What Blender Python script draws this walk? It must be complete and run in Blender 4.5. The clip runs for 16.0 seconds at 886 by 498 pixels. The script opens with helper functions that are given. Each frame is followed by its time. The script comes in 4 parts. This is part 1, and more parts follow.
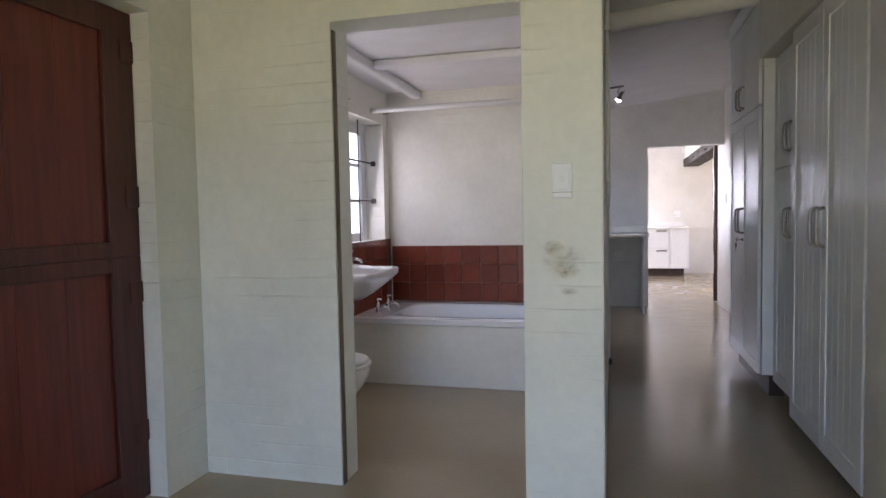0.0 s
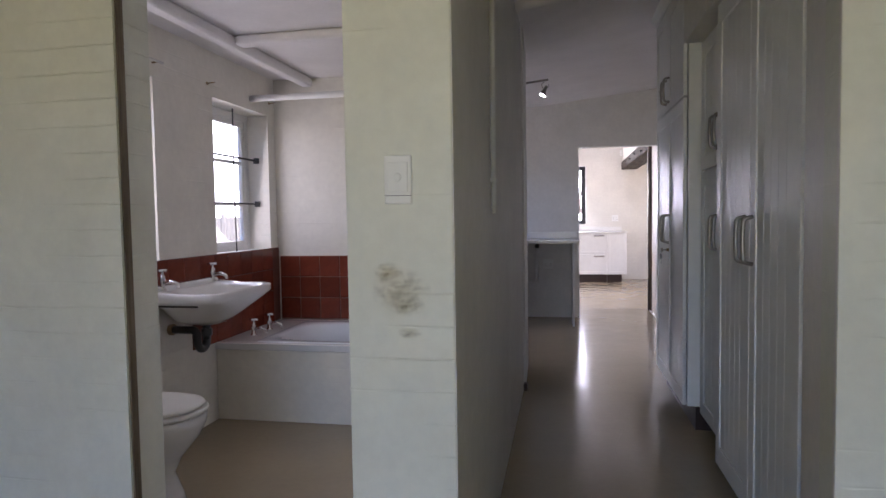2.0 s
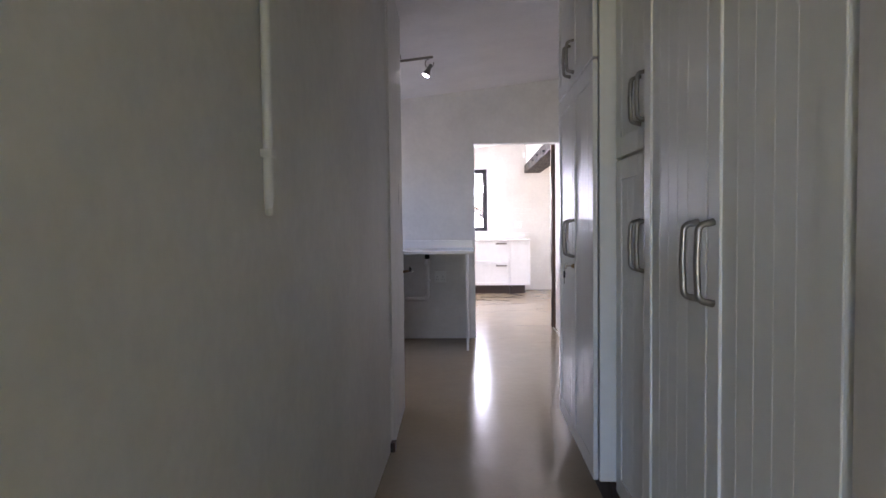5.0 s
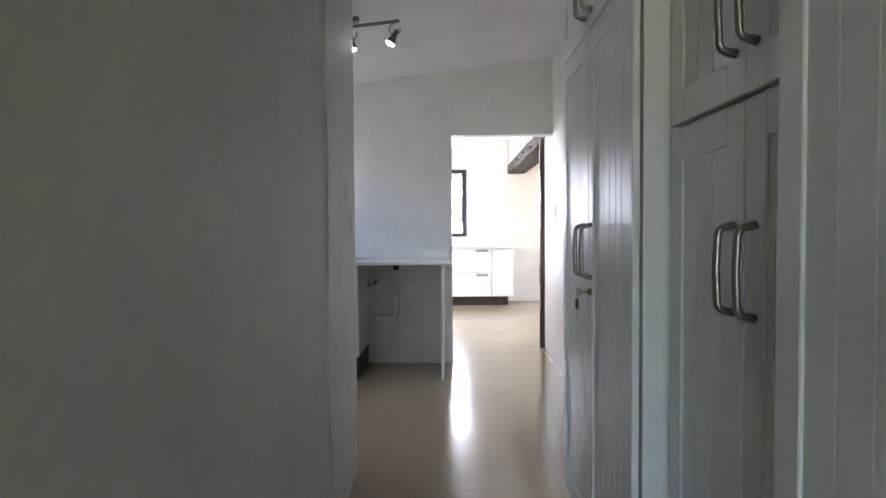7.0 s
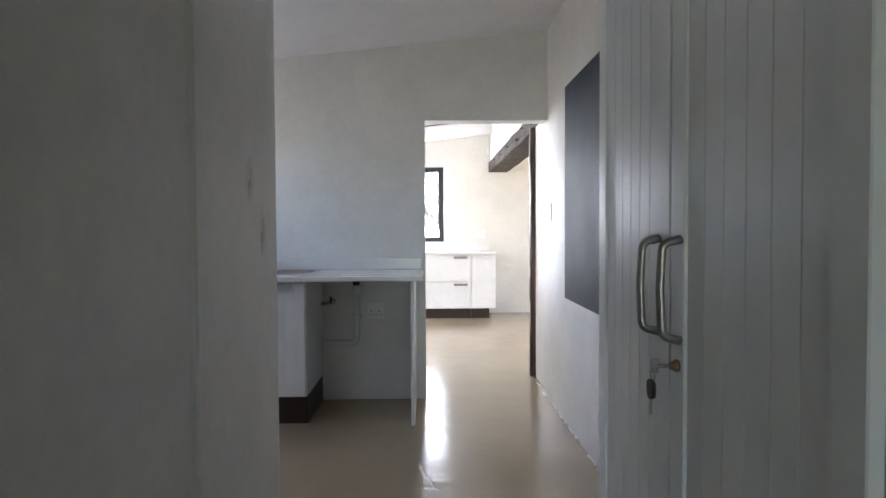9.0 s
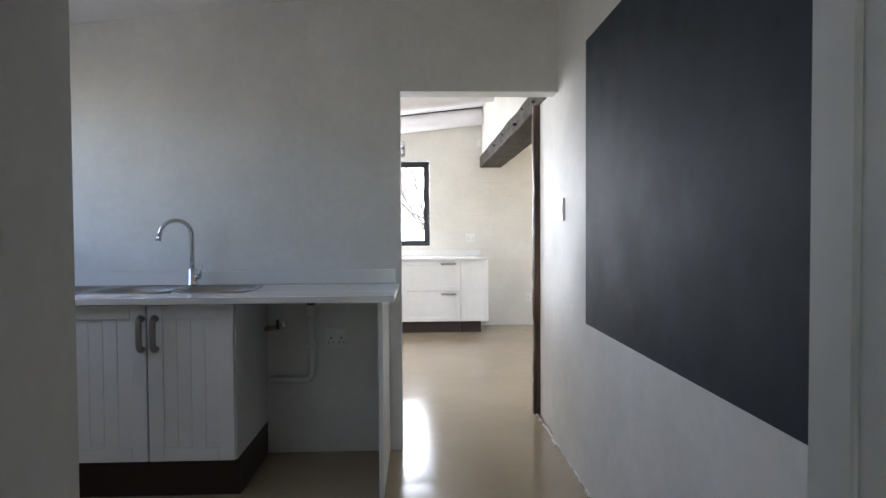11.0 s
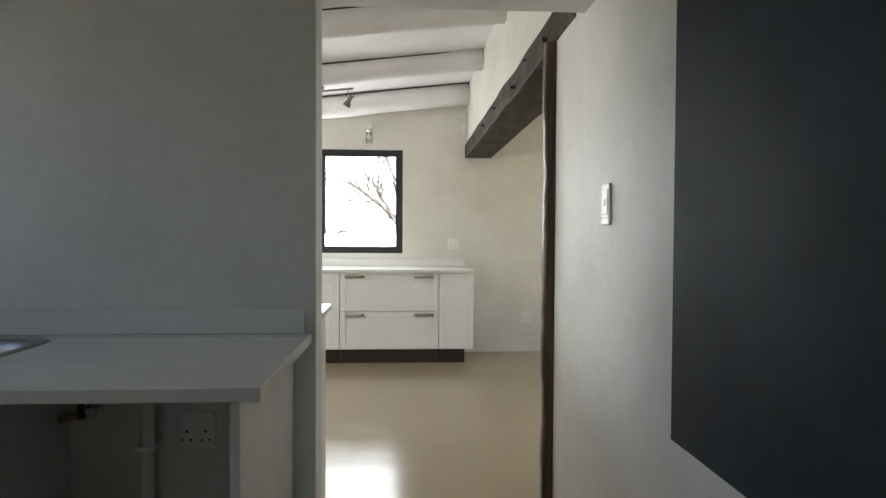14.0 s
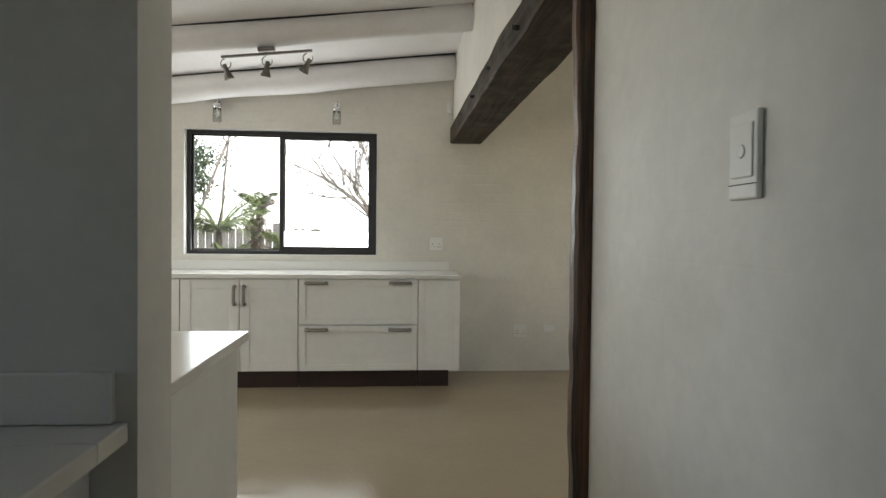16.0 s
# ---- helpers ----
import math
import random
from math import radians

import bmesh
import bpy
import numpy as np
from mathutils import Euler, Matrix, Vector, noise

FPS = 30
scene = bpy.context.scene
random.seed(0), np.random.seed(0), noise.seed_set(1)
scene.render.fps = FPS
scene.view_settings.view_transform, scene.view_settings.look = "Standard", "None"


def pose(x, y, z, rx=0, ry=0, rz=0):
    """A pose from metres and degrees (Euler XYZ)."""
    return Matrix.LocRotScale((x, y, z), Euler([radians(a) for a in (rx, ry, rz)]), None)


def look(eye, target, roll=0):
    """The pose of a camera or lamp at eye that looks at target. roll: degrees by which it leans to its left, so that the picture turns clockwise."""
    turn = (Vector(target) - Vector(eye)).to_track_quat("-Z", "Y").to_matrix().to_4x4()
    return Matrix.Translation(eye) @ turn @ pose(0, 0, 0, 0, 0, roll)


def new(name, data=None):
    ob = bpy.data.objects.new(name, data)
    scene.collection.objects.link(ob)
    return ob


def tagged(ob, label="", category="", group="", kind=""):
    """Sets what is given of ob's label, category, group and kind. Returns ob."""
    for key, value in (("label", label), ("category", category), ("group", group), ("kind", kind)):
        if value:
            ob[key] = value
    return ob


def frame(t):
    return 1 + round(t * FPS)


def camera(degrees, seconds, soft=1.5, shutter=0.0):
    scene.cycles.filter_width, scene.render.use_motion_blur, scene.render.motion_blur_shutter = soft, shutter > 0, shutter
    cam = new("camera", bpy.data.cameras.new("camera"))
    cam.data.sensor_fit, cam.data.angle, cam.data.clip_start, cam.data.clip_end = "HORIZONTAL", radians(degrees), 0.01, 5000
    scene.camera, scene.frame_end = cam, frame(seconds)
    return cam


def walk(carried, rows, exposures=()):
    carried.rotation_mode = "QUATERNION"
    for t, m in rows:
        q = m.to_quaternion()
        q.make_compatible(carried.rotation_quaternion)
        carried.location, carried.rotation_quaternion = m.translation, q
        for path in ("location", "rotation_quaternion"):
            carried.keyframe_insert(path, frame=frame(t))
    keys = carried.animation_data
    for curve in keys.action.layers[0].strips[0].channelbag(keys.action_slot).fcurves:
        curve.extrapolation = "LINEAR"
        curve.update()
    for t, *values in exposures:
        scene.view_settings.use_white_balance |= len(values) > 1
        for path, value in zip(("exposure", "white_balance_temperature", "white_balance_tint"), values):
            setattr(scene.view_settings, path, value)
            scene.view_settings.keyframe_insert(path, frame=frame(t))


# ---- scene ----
cam = camera(70.7, 16.0)

PATH = [
    (0, (0.263, -0.083, 1.188), (-0.259, 1.845, 1.084), -1.1),
    (0.5, (0.314, 0.062, 1.182), (-0.17, 2.0, 1.076), -1.0),
    (1, (0.376, 0.233, 1.186), (-0.059, 2.183, 1.079), -1.0),
    (1.5, (0.449, 0.442, 1.204), (0.047, 2.399, 1.1), -1.0),
    (2, (0.504, 0.631, 1.208), (0.129, 2.593, 1.108), -0.9),
    (2.5, (0.531, 0.837, 1.201), (0.199, 2.807, 1.105), -0.9),
    (3, (0.538, 1.025, 1.192), (0.27, 3.004, 1.098), -0.8),
    (3.5, (0.575, 1.193, 1.191), (0.383, 3.182, 1.098), -0.9),
    (4, (0.618, 1.393, 1.203), (0.474, 3.386, 1.115), -0.9),
    (4.5, (0.651, 1.547, 1.199), (0.534, 3.541, 1.113), -0.8),
    (7, (0.704, 2.679, 1.199), (0.674, 4.678, 1.13), -0.4),
    (7.5, (0.676, 2.907, 1.196), (0.654, 4.906, 1.129), -0.5),
    (8, (0.67, 3.155, 1.2), (0.675, 5.153, 1.135), -0.4),
    (8.5, (0.696, 3.414, 1.208), (0.723, 5.413, 1.145), -0.3),
    (9, (0.73, 3.671, 1.223), (0.774, 5.669, 1.161), -0.3),
    (11.5, (0.81, 4.94, 1.226), (0.89, 6.938, 1.172), -0.3),
    (12, (0.824, 5.195, 1.233), (0.904, 7.192, 1.18), -0.2),
    (12.5, (0.861, 5.432, 1.229), (0.944, 7.43, 1.178), -0.1),
    (13, (0.921, 5.692, 1.242), (1.009, 7.69, 1.192), -0.0),
    (13.5, (0.968, 5.921, 1.239), (1.068, 7.918, 1.189), 0.1),
    (14, (0.981, 6.206, 1.251), (1.1, 8.201, 1.203), 0.3),
    (14.5, (1.002, 6.47, 1.235), (1.143, 8.465, 1.189), 0.4),
    (15, (1.035, 6.741, 1.242), (1.189, 8.734, 1.197), 0.4),
    (15.5, (1.064, 6.946, 1.233), (1.225, 8.939, 1.19), 0.5),
    (16, (1.08, 7.196, 1.224), (1.246, 9.189, 1.182), 0.6),
]
walk(cam, [(t, look(eye, target, roll)) for t, eye, target, roll in PATH],
     [(0, 2.66, 6050, 28), (2.5, 2.42, 6050, 31), (3.5, 2.45, 6050, 32), (4.5, 2.78, 6000, 31), (7, 3.18, 5950, 19), (9, 2.9, 5980, 16.5), (11.5, 2.22, 6050, 13), (14, 1.57, 6500, 8), (16, 0.9, 6700, 7)])

# ---- light, world and exposure ----
world = bpy.data.worlds.new("sky")
scene.world = world
world.use_nodes = True
wn = world.node_tree
sky = wn.nodes.new("ShaderNodeTexSky")
sky.sky_type = "NISHITA"
sky.sun_disc = False
SUN_EL, SUN_ROT = 55, 120
sky.sun_elevation, sky.sun_rotation = radians(SUN_EL), radians(SUN_ROT)
wn.nodes["Background"].inputs[1].default_value = 0.15
wn.links.new(sky.outputs[0], wn.nodes["Background"].inputs[0])


def sun_lamp():
    d = bpy.data.lights.new("sun", "SUN")
    d.energy, d.angle, d.color = 5.0, radians(0.5), (1.0, 0.95, 0.88)
    s = new("sun", d)
    el, az = radians(SUN_EL), radians(SUN_ROT)
    toward = Vector((math.sin(az) * math.cos(el), math.cos(az) * math.cos(el), math.sin(el)))
    s.matrix_world = look(toward * 20, (0, 0, 0))


def window_light(name, eye, target, w, h, power, colour, spread=180):
    d = bpy.data.lights.new(name, "AREA")
    d.shape, d.size, d.size_y, d.energy, d.color = "RECTANGLE", w, h, power, colour
    d.spread = radians(spread)
    s = new(name, d)
    s.matrix_world = look(eye, target)


sun_lamp()
DAY = (0.93, 0.97, 1.0)
window_light("daylight_kitchen", (0.12, 12.855, 1.6), (0.12, 8, 1.2), 1.6, 1.05, 10.0, DAY)
window_light("daylight_kitchen_side", (-3.46, 10.6, 1.5), (0, 10.6, 1.1), 1.9, 1.2, 21.5, (0.98, 0.98, 0.95))
window_light("daylight_bath", (-1.69, 4.48, 1.48), (0, 4.3, 1.2), 0.6, 0.85, 0.6, (1.0, 0.98, 0.93))
window_light("daylight_bath_2", (-1.69, 3.17, 1.48), (0, 3.2, 1.2), 0.6, 0.85, 0.6, (1.0, 0.98, 0.93))
window_light("daylight_scullery", (-1.53, 6.75, 1.62), (0.3, 7.0, 0.95), 1.15, 0.8, 0.7, DAY)
window_light("daylight_entry_sky", (-0.05, -2.95, 1.70), (0.15, -1.2, 0.65), 1.6, 0.85, 1.75, (0.33, 0.63, 1.0), 80)
window_light("daylight_entry_ground", (-0.05, -2.95, 0.80), (0.15, -1.2, 1.85), 1.6, 0.85, 1.5, (1.0, 0.94, 0.22), 80)
# added fill from the dining side, where no window is known
window_light("daylight_dining", (4.35, 10.9, 1.4), (2, 11.0, 1.0), 1.6, 1.4, 3.6, (1.0, 0.94, 0.78))


# ---- materials ----
def mat(name, colour, rough=0.5, metal=0.0, grain=0.0, grain_scale=40, bump=0.0, bump_scale=60, stain=0.0, stain_scale=3, spec=0.5, per_object=0.0, coat=0.0):
    m = bpy.data.materials.new(name)
    m.use_nodes = True
    n, l = m.node_tree.nodes, m.node_tree.links
    b = n["Principled BSDF"]
    b.inputs["Roughness"].default_value = rough
    b.inputs["Metallic"].default_value = metal
    b.inputs["Specular IOR Level"].default_value = spec
    b.inputs["Coat Weight"].default_value = coat
    b.inputs["Coat Roughness"].default_value = 0.12
    b.inputs["Base Color"].default_value = (*colour, 1)
    co = n.new("ShaderNodeTexCoord")
    out = None

    def noise_node(scale, detail=5, rgh=0.6):
        t = n.new("ShaderNodeTexNoise")
        t.inputs["Scale"].default_value, t.inputs["Detail"].default_value, t.inputs["Roughness"].default_value = scale, detail, rgh
        l.new(co.outputs["Object"], t.inputs["Vector"])
        return t

    def vary(prev, fac, amount, lo=0.35, hi=0.65):
        r = n.new("ShaderNodeMapRange")
        r.inputs[1].default_value, r.inputs[2].default_value = lo, hi
        r.inputs[3].default_value, r.inputs[4].default_value = 1 - amount, 1 + amount * 0.6
        l.new(fac, r.inputs[0])
        mx = n.new("ShaderNodeMix")
        mx.data_type, mx.blend_type = "RGBA", "MULTIPLY"
        mx.inputs[0].default_value = 1
        if prev is None:
            mx.inputs[6].default_value = (*colour, 1)
        else:
            l.new(prev, mx.inputs[6])
        l.new(r.outputs[0], mx.inputs[7])
        return mx.outputs[2]

    if grain:
        out = vary(out, noise_node(grain_scale).outputs[0], grain)
    if stain:
        out = vary(out, noise_node(stain_scale, 6, 0.65).outputs[0], stain)
    if per_object:
        oi = n.new("ShaderNodeObjectInfo")
        out = vary(out, oi.outputs["Random"], per_object, 0, 1)
    if out is not None:
        l.new(out, b.inputs["Base Color"])
    if bump:
        bp = n.new("ShaderNodeBump")
        bp.inputs["Strength"].default_value, bp.inputs["Distance"].default_value = bump, 0.004
        l.new(noise_node(bump_scale).outputs[0], bp.inputs["Height"])
        l.new(bp.outputs[0], b.inputs["Normal"])
        m["bump"] = bp.name
    if rough > 0.1 and grain:
        rr = n.new("ShaderNodeMapRange")
        rr.inputs[3].default_value, rr.inputs[4].default_value = rough * 0.8, min(1, rough * 1.2)
        l.new(noise_node(grain_scale * 0.3).outputs[0], rr.inputs[0])
        l.new(rr.outputs[0], b.inputs["Roughness"])
    return m


def wall_paint(name, colour, brick=0.35, rough=0.55):
    """Paint over bagged brickwork: faint courses, roller texture, soft dirt."""
    m = mat(name, colour, rough, grain=0.03, grain_scale=25, stain=0.07, stain_scale=2.2)
    n, l = m.node_tree.nodes, m.node_tree.links
    geo = n.new("ShaderNodeNewGeometry")
    sep = n.new("ShaderNodeSeparateXYZ")
    l.new(geo.outputs["Position"], sep.inputs[0])
    add = n.new("ShaderNodeMath")
    l.new(sep.outputs[0], add.inputs[0])
    l.new(sep.outputs[1], add.inputs[1])
    com = n.new("ShaderNodeCombineXYZ")
    l.new(add.outputs[0], com.inputs[0])
    l.new(sep.outputs[2], com.inputs[1])
    wob = n.new("ShaderNodeTexNoise")
    wob.inputs["Scale"].default_value = 5
    l.new(geo.outputs["Position"], wob.inputs["Vector"])
    wm = n.new("ShaderNodeVectorMath")
    wm.operation = "SCALE"
    wm.inputs["Scale"].default_value = 0.012
    l.new(wob.outputs["Color"], wm.inputs[0])
    wa = n.new("ShaderNodeVectorMath")
    l.new(com.outputs[0], wa.inputs[0])
    l.new(wm.outputs[0], wa.inputs[1])
    bk = n.new("ShaderNodeTexBrick")
    bk.inputs["Scale"].default_value = 1
    bk.inputs["Brick Width"].default_value, bk.inputs["Row Height"].default_value = 1.9, 0.085
    bk.inputs["Mortar Size"].default_value, bk.inputs["Mortar Smooth"].default_value = 0.0045, 1.0
    l.new(wa.outputs[0], bk.inputs["Vector"])
    msk = n.new("ShaderNodeTexNoise")
    msk.inputs["Scale"].default_value = 2.6
    l.new(geo.outputs["Position"], msk.inputs["Vector"])
    mr = n.new("ShaderNodeMapRange")
    mr.inputs[1].default_value, mr.inputs[2].default_value = 0.45, 0.62
    l.new(msk.outputs[0], mr.inputs[0])
    mu = n.new("ShaderNodeMath")
    mu.operation = "MULTIPLY"
    l.new(bk.outputs["Fac"], mu.inputs[0])
    l.new(mr.outputs[0], mu.inputs[1])
    rl = n.new("ShaderNodeTexNoise")
    rl.inputs["Scale"].default_value, rl.inputs["Detail"].default_value = 14, 8
    l.new(geo.outputs["Position"], rl.inputs["Vector"])
    b1 = n.new("ShaderNodeBump")
    b1.inputs["Strength"].default_value, b1.inputs["Distance"].default_value = 0.35, 0.006
    l.new(rl.outputs[0], b1.inputs["Height"])
    b2 = n.new("ShaderNodeBump")
    b2.invert = True
    b2.inputs["Strength"].default_value, b2.inputs["Distance"].default_value = brick, 0.006
    l.new(mu.outputs[0], b2.inputs["Height"])
    l.new(b1.outputs[0], b2.inputs["Normal"])
    l.new(b2.outputs[0], n["Principled BSDF"].inputs["Normal"])
    return m


def wood_mat(name, dark, light, rough=0.5, axis=1, bump=0.5):
    m = mat(name, dark, rough)
    n, l = m.node_tree.nodes, m.node_tree.links
    co = n.new("ShaderNodeTexCoord")
    mp = n.new("ShaderNodeMapping")
    s = [38, 38, 38]
    s[axis] = 1.5
    mp.inputs["Scale"].default_value = s
    l.new(co.outputs["Object"], mp.inputs[0])
    t = n.new("ShaderNodeTexNoise")
    t.inputs["Scale"].default_value, t.inputs["Detail"].default_value, t.inputs["Roughness"].default_value = 1.0, 8, 0.7
    l.new(mp.outputs[0], t.inputs["Vector"])
    r = n.new("ShaderNodeValToRGB")
    r.color_ramp.elements[0].position, r.color_ramp.elements[1].position = 0.40, 0.66
    r.color_ramp.elements[0].color, r.color_ramp.elements[1].color = (*dark, 1), (*light, 1)
    l.new(t.outputs[0], r.inputs[0])
    l.new(r.outputs[0], n["Principled BSDF"].inputs["Base Color"])
    bp = n.new("ShaderNodeBump")
    bp.inputs["Strength"].default_value, bp.inputs["Distance"].default_value = bump, 0.006
    l.new(t.outputs[0], bp.inputs["Height"])
    l.new(bp.outputs[0], n["Principled BSDF"].inputs["Normal"])
    return m


def weathered(m, tint, scale=5.0, amount=0.75):
    """Patches of grey-green bloom over timber."""
    n, l = m.node_tree.nodes, m.node_tree.links
    b = n["Principled BSDF"]
    src = b.inputs["Base Color"].links[0].from_socket
    geo = n.new("ShaderNodeNewGeometry")
    t = n.new("ShaderNodeTexNoise")
    t.inputs["Scale"].default_value, t.inputs["Detail"].default_value, t.inputs["Roughness"].default_value = scale, 9, 0.72
    l.new(geo.outputs["Position"], t.inputs["Vector"])
    r = n.new("ShaderNodeMapRange")
    r.inputs[1].default_value, r.inputs[2].default_value, r.inputs[4].default_value = 0.46, 0.62, amount
    l.new(t.outputs[0], r.inputs[0])
    mx = n.new("ShaderNodeMix")
    mx.data_type = "RGBA"
    mx.inputs[7].default_value = (*tint, 1)
    l.new(r.outputs[0], mx.inputs[0])
    l.new(src, mx.inputs[6])
    l.new(mx.outputs[2], b.inputs["Base Color"])


def floor_mat():
    """Polished cement screed: cloudy, sealed, with hairline cracks."""
    m = mat("cement_screed", (0.37, 0.30, 0.205), 0.3, grain=0.025, grain_scale=30, stain=0.06, stain_scale=1.1, spec=0.3)
    n, l = m.node_tree.nodes, m.node_tree.links
    b = n["Principled BSDF"]
    geo = n.new("ShaderNodeNewGeometry")
    v = n.new("ShaderNodeTexVoronoi")
    v.feature = "DISTANCE_TO_EDGE"
    v.inputs["Scale"].default_value = 1.1
    w = n.new("ShaderNodeTexNoise")
    w.inputs["Scale"].default_value, w.inputs["Detail"].default_value = 2.2, 2
    l.new(geo.outputs["Position"], w.inputs["Vector"])
    mx = n.new("ShaderNodeMix")
    mx.data_type = "VECTOR"
    mx.inputs[0].default_value = 0.12
    l.new(geo.outputs["Position"], mx.inputs[4])
    l.new(w.outputs["Color"], mx.inputs[5])
    l.new(mx.outputs[1], v.inputs["Vector"])
    lt = n.new("ShaderNodeMapRange")
    lt.inputs[1].default_value, lt.inputs[2].default_value = 0.0, 0.006
    l.new(v.outputs[0], lt.inputs[0])
    soft = n.new("ShaderNodeTexNoise")
    soft.inputs["Scale"].default_value, soft.inputs["Detail"].default_value = 5.5, 5
    l.new(geo.outputs["Position"], soft.inputs["Vector"])
    b1 = n.new("ShaderNodeBump")
    b1.inputs["Strength"].default_value, b1.inputs["Distance"].default_value = 0.24, 0.012
    l.new(soft.outputs[0], b1.inputs["Height"])
    b2 = n.new("ShaderNodeBump")
    b2.inputs["Strength"].default_value, b2.inputs["Distance"].default_value = 0.2, 0.002
    l.new(lt.outputs[0], b2.inputs["Height"])
    l.new(b1.outputs[0], b2.inputs["Normal"])
    l.new(b2.outputs[0], b.inputs["Normal"])
    rr = n.new("ShaderNodeMapRange")
    rr.inputs[1].default_value, rr.inputs[2].default_value = 0.3, 0.7
    rr.inputs[3].default_value, rr.inputs[4].default_value = 0.11, 0.22
    l.new(soft.outputs[0], rr.inputs[0])
    l.new(rr.outputs[0], b.inputs["Roughness"])
    return m


def glass_mat(name):
    m = bpy.data.materials.new(name)
    m.use_nodes = True
    n, l = m.node_tree.nodes, m.node_tree.links
    b = n["Principled BSDF"]
    b.inputs["Transmission Weight"].default_value, b.inputs["Roughness"].default_value, b.inputs["IOR"].default_value = 1.0, 0.0, 1.45
    return m


def lamp_mat(name, colour, strength):
    m = bpy.data.materials.new(name)
    m.use_nodes = True
    b = m.node_tree.nodes["Principled BSDF"]
    b.inputs["Emission Color"].default_value, b.inputs["Emission Strength"].default_value = (*colour, 1), strength
    return m


M_ENTRY = wall_paint("paint_entry", (0.735, 0.745, 0.66), 0.5)
M_WALL = wall_paint("paint_white", (0.79, 0.765, 0.69), 0.3)
M_CREAM = wall_paint("paint_cream", (0.73, 0.705, 0.64), 0.45)
M_SMOOTH = wall_paint("paint_plaster", (0.76, 0.745, 0.71), 0.05)
M_CEIL = mat("ceiling_paint", (0.82, 0.80, 0.80), 0.6, grain=0.02, stain=0.05, bump=0.1, bump_scale=30)
M_FLOOR = floor_mat()
M_DOORW = mat("cabinet_white", (0.78, 0.79, 0.78), 0.33, grain=0.015, grain_scale=12, stain=0.03)
M_KITW = mat("kitchen_white", (0.85, 0.845, 0.82), 0.35, grain=0.015, grain_scale=12, stain=0.03)
M_TOP = mat("quartz_top", (0.80, 0.79, 0.76), 0.17, grain=0.03, grain_scale=300, coat=0.1)
M_PLINTH = mat("plinth_brown", (0.035, 0.018, 0.014), 0.4, grain=0.1)
M_STEEL = mat("brushed_steel", (0.34, 0.32, 0.295), 0.4, 1.0, grain=0.05, grain_scale=80)
M_LAMP = mat("lamp_steel", (0.2, 0.185, 0.165), 0.35, 1.0, grain=0.05, grain_scale=80)
M_CHROME = mat("chrome", (0.75, 0.75, 0.76), 0.12, 1.0)
M_BLACK = mat("black_metal", (0.02, 0.02, 0.022), 0.4, grain=0.1)
M_BOARD = mat("blackboard_paint", (0.019, 0.028, 0.040), 0.6, spec=0.2, grain=0.05, grain_scale=14, stain=0.3, stain_scale=3.5, bump=0.05)
M_BEAM = wood_mat("old_timber", (0.014, 0.009, 0.006), (0.075, 0.05, 0.033), 0.7, 1, 0.9)
weathered(M_BEAM, (0.12, 0.135, 0.10), 6.0, 0.35)
M_BEAM.node_tree.nodes["Principled BSDF"].inputs["Specular IOR Level"].default_value = 0.2
M_POST = wood_mat("post_timber", (0.022, 0.010, 0.006), (0.20, 0.095, 0.05), 0.35, 2, 0.9)
M_RED = wood_mat("red_door", (0.11, 0.019, 0.011), (0.18, 0.032, 0.018), 0.45, 2, 0.25)
M_REDF = wood_mat("brown_door_frame", (0.052, 0.013, 0.008), (0.10, 0.024, 0.014), 0.45, 2, 0.25)
M_TILE = mat("red_tile", (0.19, 0.04, 0.022), 0.22, grain=0.08, grain_scale=30, stain=0.15, stain_scale=6, per_object=0.22)
M_GROUTD = mat("dark_grout", (0.13, 0.04, 0.025), 0.7, grain=0.1)
M_GROUT = mat("grout", (0.32, 0.19, 0.14), 0.8, grain=0.1)
M_CERAMIC = mat("white_ceramic", (0.80, 0.80, 0.80), 0.1, grain=0.01, coat=0.5)
M_TUB = mat("tub_enamel", (0.74, 0.78, 0.82), 0.15, grain=0.01, coat=0.5)
M_PLASTIC = mat("white_plastic", (0.80, 0.80, 0.77), 0.35, grain=0.01)
M_PVC = mat("white_pvc", (0.80, 0.79, 0.76), 0.35, grain=0.03)
M_RUBBER = mat("black_plastic_trap", (0.015, 0.015, 0.015), 0.3, grain=0.1)
M_BRASS = mat("dull_brass", (0.35, 0.25, 0.14), 0.35, 1.0, grain=0.2)
# near-black for small holes and for the painted shade along the rafters
M_HOLE_SHADE = mat("dark_hole_and_shade", (0.02, 0.02, 0.02), 0.6)
M_STRIP = wood_mat("raw_frame_edge", (0.10, 0.075, 0.045), (0.22, 0.17, 0.11), 0.7, 2, 0.6)
M_GLASS = glass_mat("clear_glass")
M_THIN = glass_mat("thin_glass")
M_THIN.node_tree.nodes["Principled BSDF"].inputs["IOR"].default_value = 1.07
M_BULB = lamp_mat("lit_bulb", (1.0, 0.97, 0.92), 14)
M_WINW = mat("window_white", (0.75, 0.75, 0.73), 0.4, grain=0.02)


# ---- builders ----
def box(bm, a, b, bevel=0.0, seg=2):
    lo, hi = [min(p, q) for p, q in zip(a, b)], [max(p, q) for p, q in zip(a, b)]
    r = bmesh.ops.create_cube(bm, size=1)
    for v in r["verts"]:
        v.co = [lo[i] + (v.co[i] + 0.5) * (hi[i] - lo[i]) for i in range(3)]
    if bevel:
        es = list({e for v in r["verts"] for e in v.link_edges})
        bmesh.ops.bevel(bm, geom=es, offset=bevel, segments=seg, affect="EDGES", profile=0.5)
    return bm


